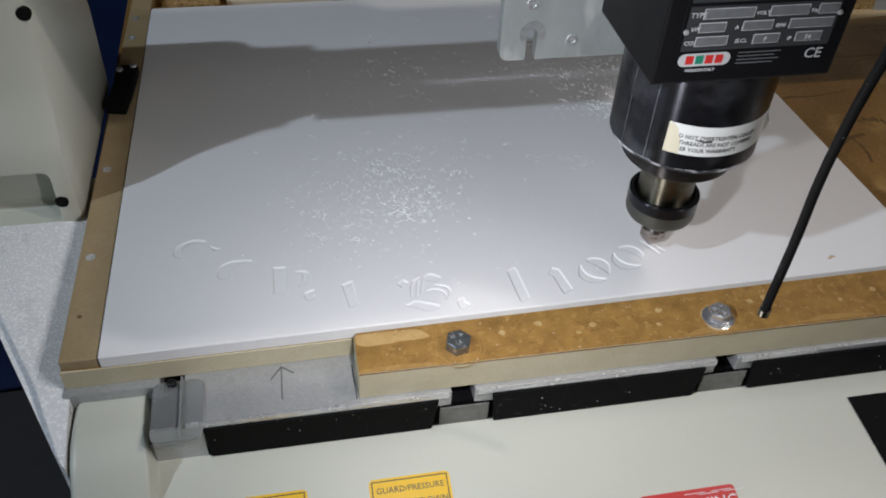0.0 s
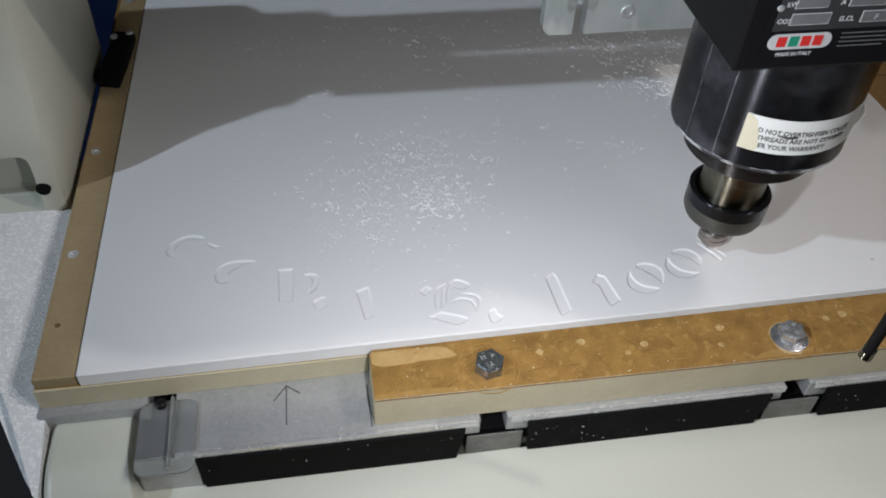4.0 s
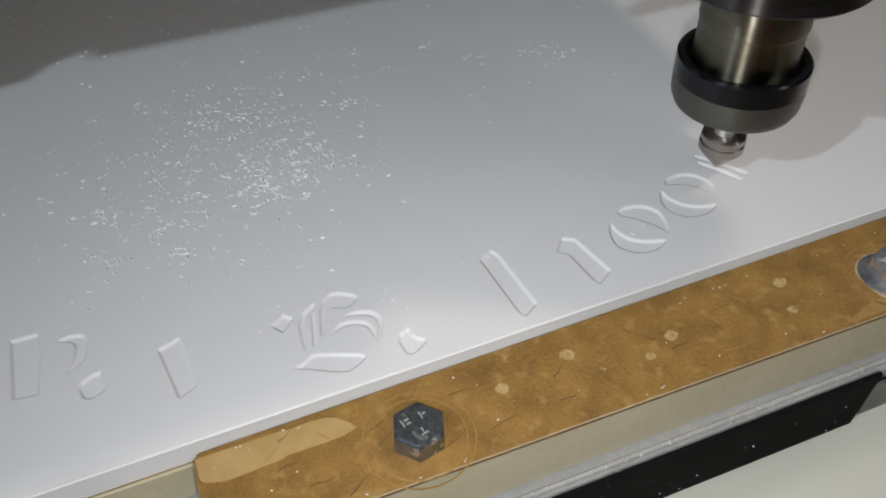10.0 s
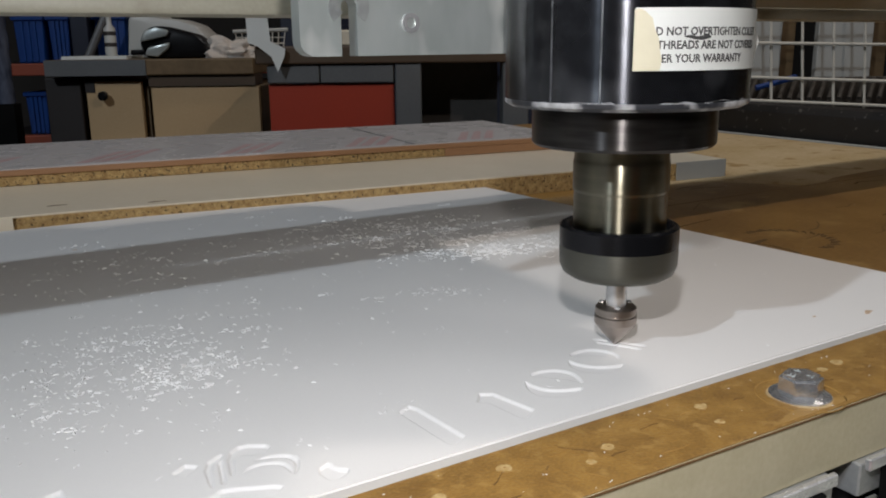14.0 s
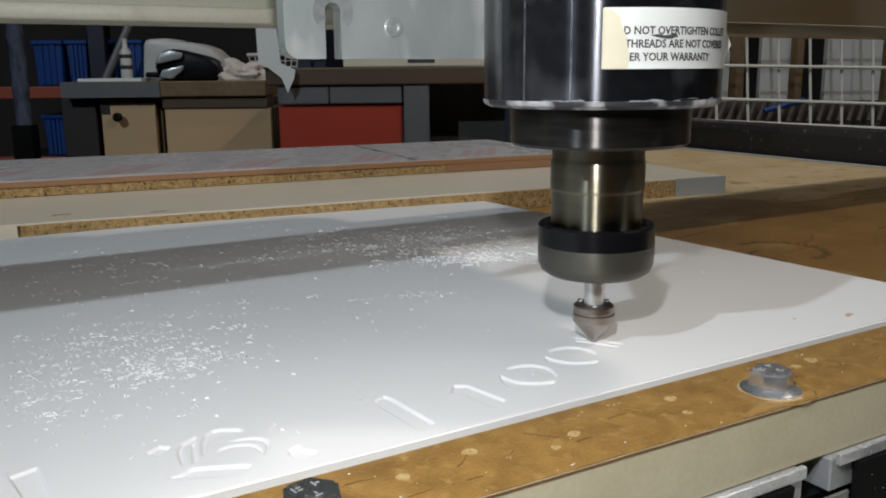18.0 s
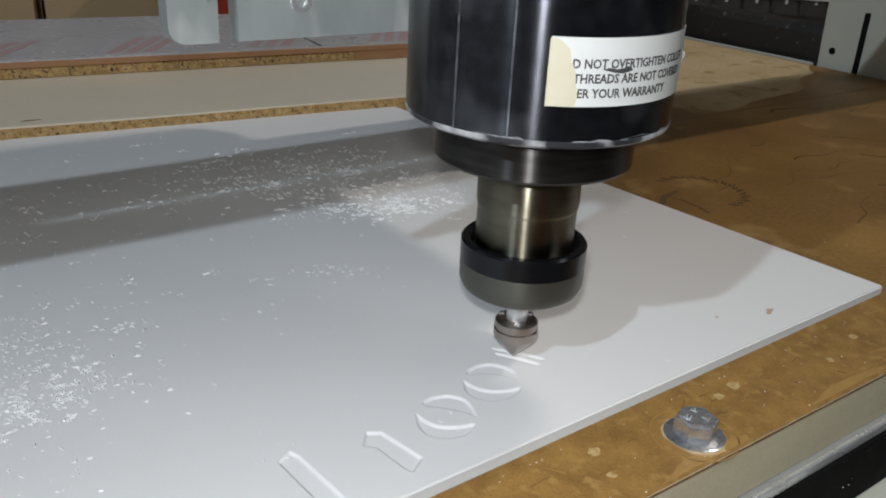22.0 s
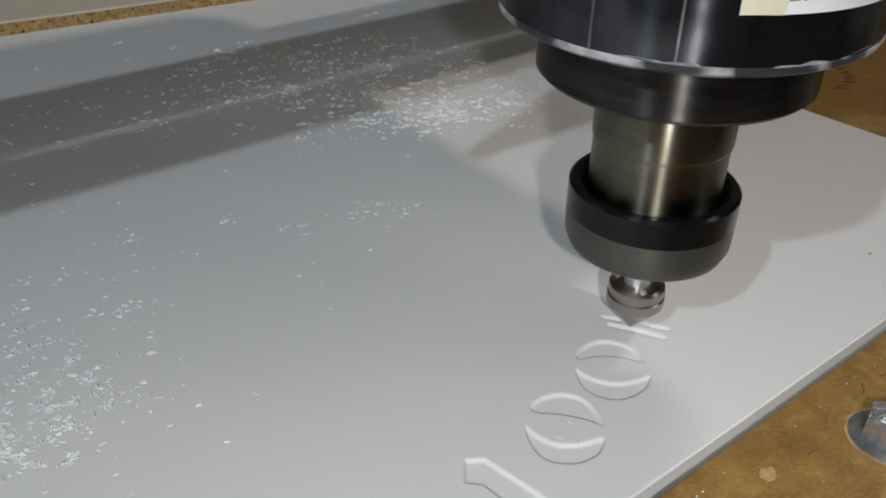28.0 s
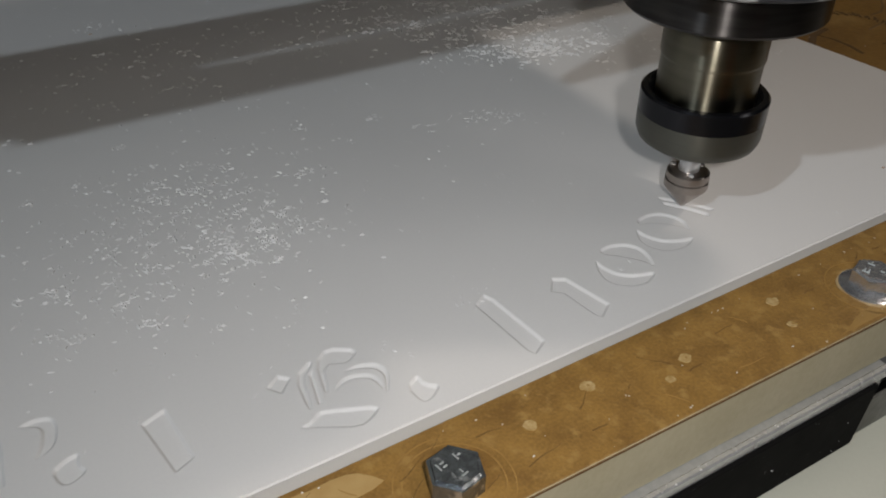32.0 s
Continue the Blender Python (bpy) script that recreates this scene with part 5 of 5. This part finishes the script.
part("silver_lip", prism([(-0.612, 0.106), (-0.606, 0.122), (-0.556, 0.133), (-0.560, 0.120), (-0.585, 0.102)], 1.938, 1.9495, 0.004, axis="y"), GALV, vac, smooth=True)
part("nozzle", box(-0.650, -0.612, 1.96, 1.99, 0.106, 0.118, 0.004), BLACK_BOX, vac)
rag = back("crumpled_rag", "crumpled pale rag on the wooden bench", "rag")
bm = bmesh.new()
bmesh.ops.create_icosphere(bm, subdivisions=5, radius=1.0)
for v in bm.verts:
    k = 1 + 0.42 * noise.noise(v.co * 2.3) + 0.22 * noise.noise(v.co * 5.5)
    v.co = Vector((v.co.x * 0.075 * k, v.co.y * 0.05 * k, max(0, v.co.z * 0.040 * k)))
bmesh.ops.translate(bm, verts=bm.verts, vec=(-0.450, 2.0, 0.0982))
part("cloth", bm, CLOTH, rag, smooth=True)
sh = back("paper_stack", "white sheets lying on the wooden bench", "paper")
part("sheet", box(-0.79, -0.65, 1.93, 2.05, 0.0982, 0.105), PAPER, sh)
bot = back("white_bottle", "slim white bottle on the wooden bench", "bottle")
part("bottle_body", lathe([(0.012, 0.0985), (0.013, 0.10), (0.013, 0.165), (0.006, 0.175), (0.006, 0.195)], 20, centre=(-0.722, 2.05, 0)), WHITE_PL, bot, smooth=True)
for z in (0.125, 0.150):
    part("dark_mark", lathe([(0.0131, z), (0.0133, z + 0.001), (0.0133, z + 0.008), (0.0131, z + 0.009)], 20, centre=(-0.722, 2.05, 0), cap=False), DARK, bot)
bar = back("leaning_bar", "grey metal bar leaning behind the bench", "bar")
part("bar", tube([(-0.985, 2.50, 0.02), (-0.845, 2.55, 0.32)], 0.012, 10), GREY_STEEL, bar)

rack = back("storage_rack", "orange steel storage rack", "rack")
for x in (-1.033, -0.42):
    part("upright", box(x, x + 0.05, 2.62, 2.68, FLOOR_Z, 0.9, 0.003), NAVY, rack)
for z in (0.285, 0.045, -0.165):
    part("beam", box(-1.33, -0.37, 2.60, 2.63, z, z + 0.035, 0.003), ORANGE, rack)
    part("deck", box(-1.33, -0.37, 2.63, 3.2, z + 0.02, z + 0.035), DARK, rack)
part("brace", tube([(-1.25, 2.66, -0.13), (-1.05, 2.66, -0.35)], 0.012, 8), ORANGE, rack)


def bin_(x, w, z, h):
    b = back("blue_bin", "blue plastic storage bin on the orange rack", "bin", "blue bins")
    part("tub", prism([(x, z), (x + w, z), (x + w + 0.006, z + h), (x - 0.006, z + h)], 2.64, 3.0, 0.004, axis="y"), BLUE, b)
    part("rim", box(x - 0.01, x + w + 0.01, 2.632, 3.0, z + h - 0.012, z + h, 0.002, 1), BLUE, b)
    for k in range(3):
        part("rib", box(x + w * (0.25 + 0.25 * k) - 0.004, x + w * (0.25 + 0.25 * k) + 0.004, 2.634, 2.64, z + 0.006, z + h - 0.014), BLUE, b)


for x, w in ((-1.20, 0.075), (-1.10, 0.05), (-0.965, 0.08)):
    bin_(x, w, 0.0805, 0.135)
for x, w in ((-1.19, 0.052), (-1.112, 0.055)):
    bin_(x, w, -0.1295, 0.125)
for x, w in ((-1.22, 0.18), (-1.0, 0.2)):
    b = back("brown_box", "brown cardboard box on the storage rack", "box")
    part("carton", box(x, x + w, 2.7, 3.0, 0.3205, 0.46, 0.002), BEIGE, b)
col = back("wrapped_column", "post wrapped in shiny stretch film", "post")
bm = bmesh.new()
lathe([(0.020 + 0.0012 * math.sin(k * 1.9) + 0.001 * math.sin(k * 4.1), -0.03 + k * 0.02) for k in range(24)], 14, bm, (-1.045, 2.2, 0.02))
part("film", bm, WRAP, col, smooth=True)
part("post", box(-1.07, -1.02, 2.18, 2.22, FLOOR_Z, -0.011), RUBBER, col)
shut = back("shutter", "dark navy louvred shutter", "shutter")
for k in range(16):
    part("slat", prism([(2.9, 0.02 + k * 0.024), (2.915, 0.02 + k * 0.024), (2.905, 0.043 + k * 0.024), (2.895, 0.043 + k * 0.024)], -0.36, 0.9, axis="x"), NAVY, shut)
part("frame", box(-0.40, -0.36, 2.88, 2.93, FLOOR_Z, 0.5), NAVY, shut)
part("panel", box(-0.36, 0.9, 2.94, 2.96, FLOOR_Z, 0.5), NAVY, shut)
crate = back("wire_basket", "small white wire basket on the bench", "basket")
for k in range(9):
    part("wire", tube([(-0.48 + k * 0.014, 2.30, 0.0985), (-0.485 + k * 0.016, 2.29, 0.160)], 0.0016, 6), WIRE, crate)
for z in (0.1, 0.115, 0.13, 0.145):
    part("wire", tube([(-0.485, 2.295, z), (-0.36, 2.295, z)], 0.0013, 6), WIRE, crate)
part("rim", tube([(-0.49, 2.29, 0.160), (-0.35, 2.29, 0.164)], 0.005, 8), WHITE_PL, crate)

cage = back("wire_cage", "white wire mesh cage panel behind the table", "cage")
WD = 1.75
for k in range(24):
    x = 0.50 + k * 0.064
    part("upright_wire", tube([(x + 0.012, WD, -0.02), (x - 0.006, WD + 0.02, 0.30)], 0.0028, 8), WIRE, cage)
for z, dz in ((0.010, -0.035), (0.053, -0.024), (0.117, -0.010), (0.184, 0.006), (0.25, 0.01)):
    part("cross_wire", tube([(0.47, WD - 0.006, z + 0.006), (0.95, WD - 0.006, z + dz * 0.6 + 0.002), (2.0, WD - 0.006, z + dz)], 0.0032, 8), WIRE, cage)
for x, w, z0, z1 in ((0.732, 0.066, 0.065, 0.25), (0.88, 0.125, 0.065, 0.25), (1.12, 0.16, 0.065, 0.25), (0.632, 0.03, 0.06, 0.155)):
    pn = back("display_board", "plain white board standing behind the wire cage", "panel", "white panels")
    part("sheet", box(x, x + w, 1.95, 1.97, z0 - 0.9 + 0.0, z1, 0.002), WHITE_PL, pn) if z0 < 0 else part("sheet", box(x, x + w, 1.95, 1.97, FLOOR_Z, z1, 0.002), WHITE_PL, pn)
for x in (0.68, 0.815, 1.03):
    po = back("brown_post", "brown timber post behind the wire cage", "post", "timber posts")
    part("timber", box(x, x + 0.035, 2.0, 2.04, FLOOR_Z, 0.5, 0.002), WOOD_EDGE, po)
MATGREY = material("dusty_grey_mat", (0.080, 0.068, 0.057), (0.048, 0.041, 0.035), 0.8, scale=30, bump=0.1)
coil = back("ridged_mat", "rolled ridged grey mat behind the cage", "mat")
for k in range(44):
    part("ridge", tube([(0.50 + k * 0.022, 1.86, 0.0), (0.530 + k * 0.022, 1.90, 0.040)], 0.005, 6), MATGREY, coil)
part("mat_body", box(0.48, 1.5, 1.905, 1.94, FLOOR_Z, 0.043), MATGREY, coil)
wr = back("blue_strap", "loose blue strap on the ridged mat", "strap")
part("strap", tube([(0.70, 1.83, 0.026), (0.74, 1.83, 0.036), (0.785, 1.83, 0.048)], 0.006, 8), BLUE, wr)
BUMPER = material("grimy_black_rubber", (0.012, 0.010, 0.009), (0.022, 0.019, 0.017), 0.55, scale=30, fine=200, bump=0.15, spot=(0.10, 0.09, 0.08), spot_scale=150, spot_cut=0.66)
bump_ob = thing("black_bumper", "black rubber side skirt along the table end", "bumper")
part("skirt", prism([(1.168, -0.0246), (1.168, 0.024), (1.174, 0.033), (1.186, 0.036), (1.198, 0.033), (1.202, -0.0246)], 0.415, 0.975, 0.0008, axis="y"), BUMPER, bump_ob, smooth=True)
part("rail", box(1.1515, 1.1605, 0.414, 0.972, -0.0246, -0.0085, 0.0012, 2), WHITE_PL, bump_ob, "white rail along the table edge")
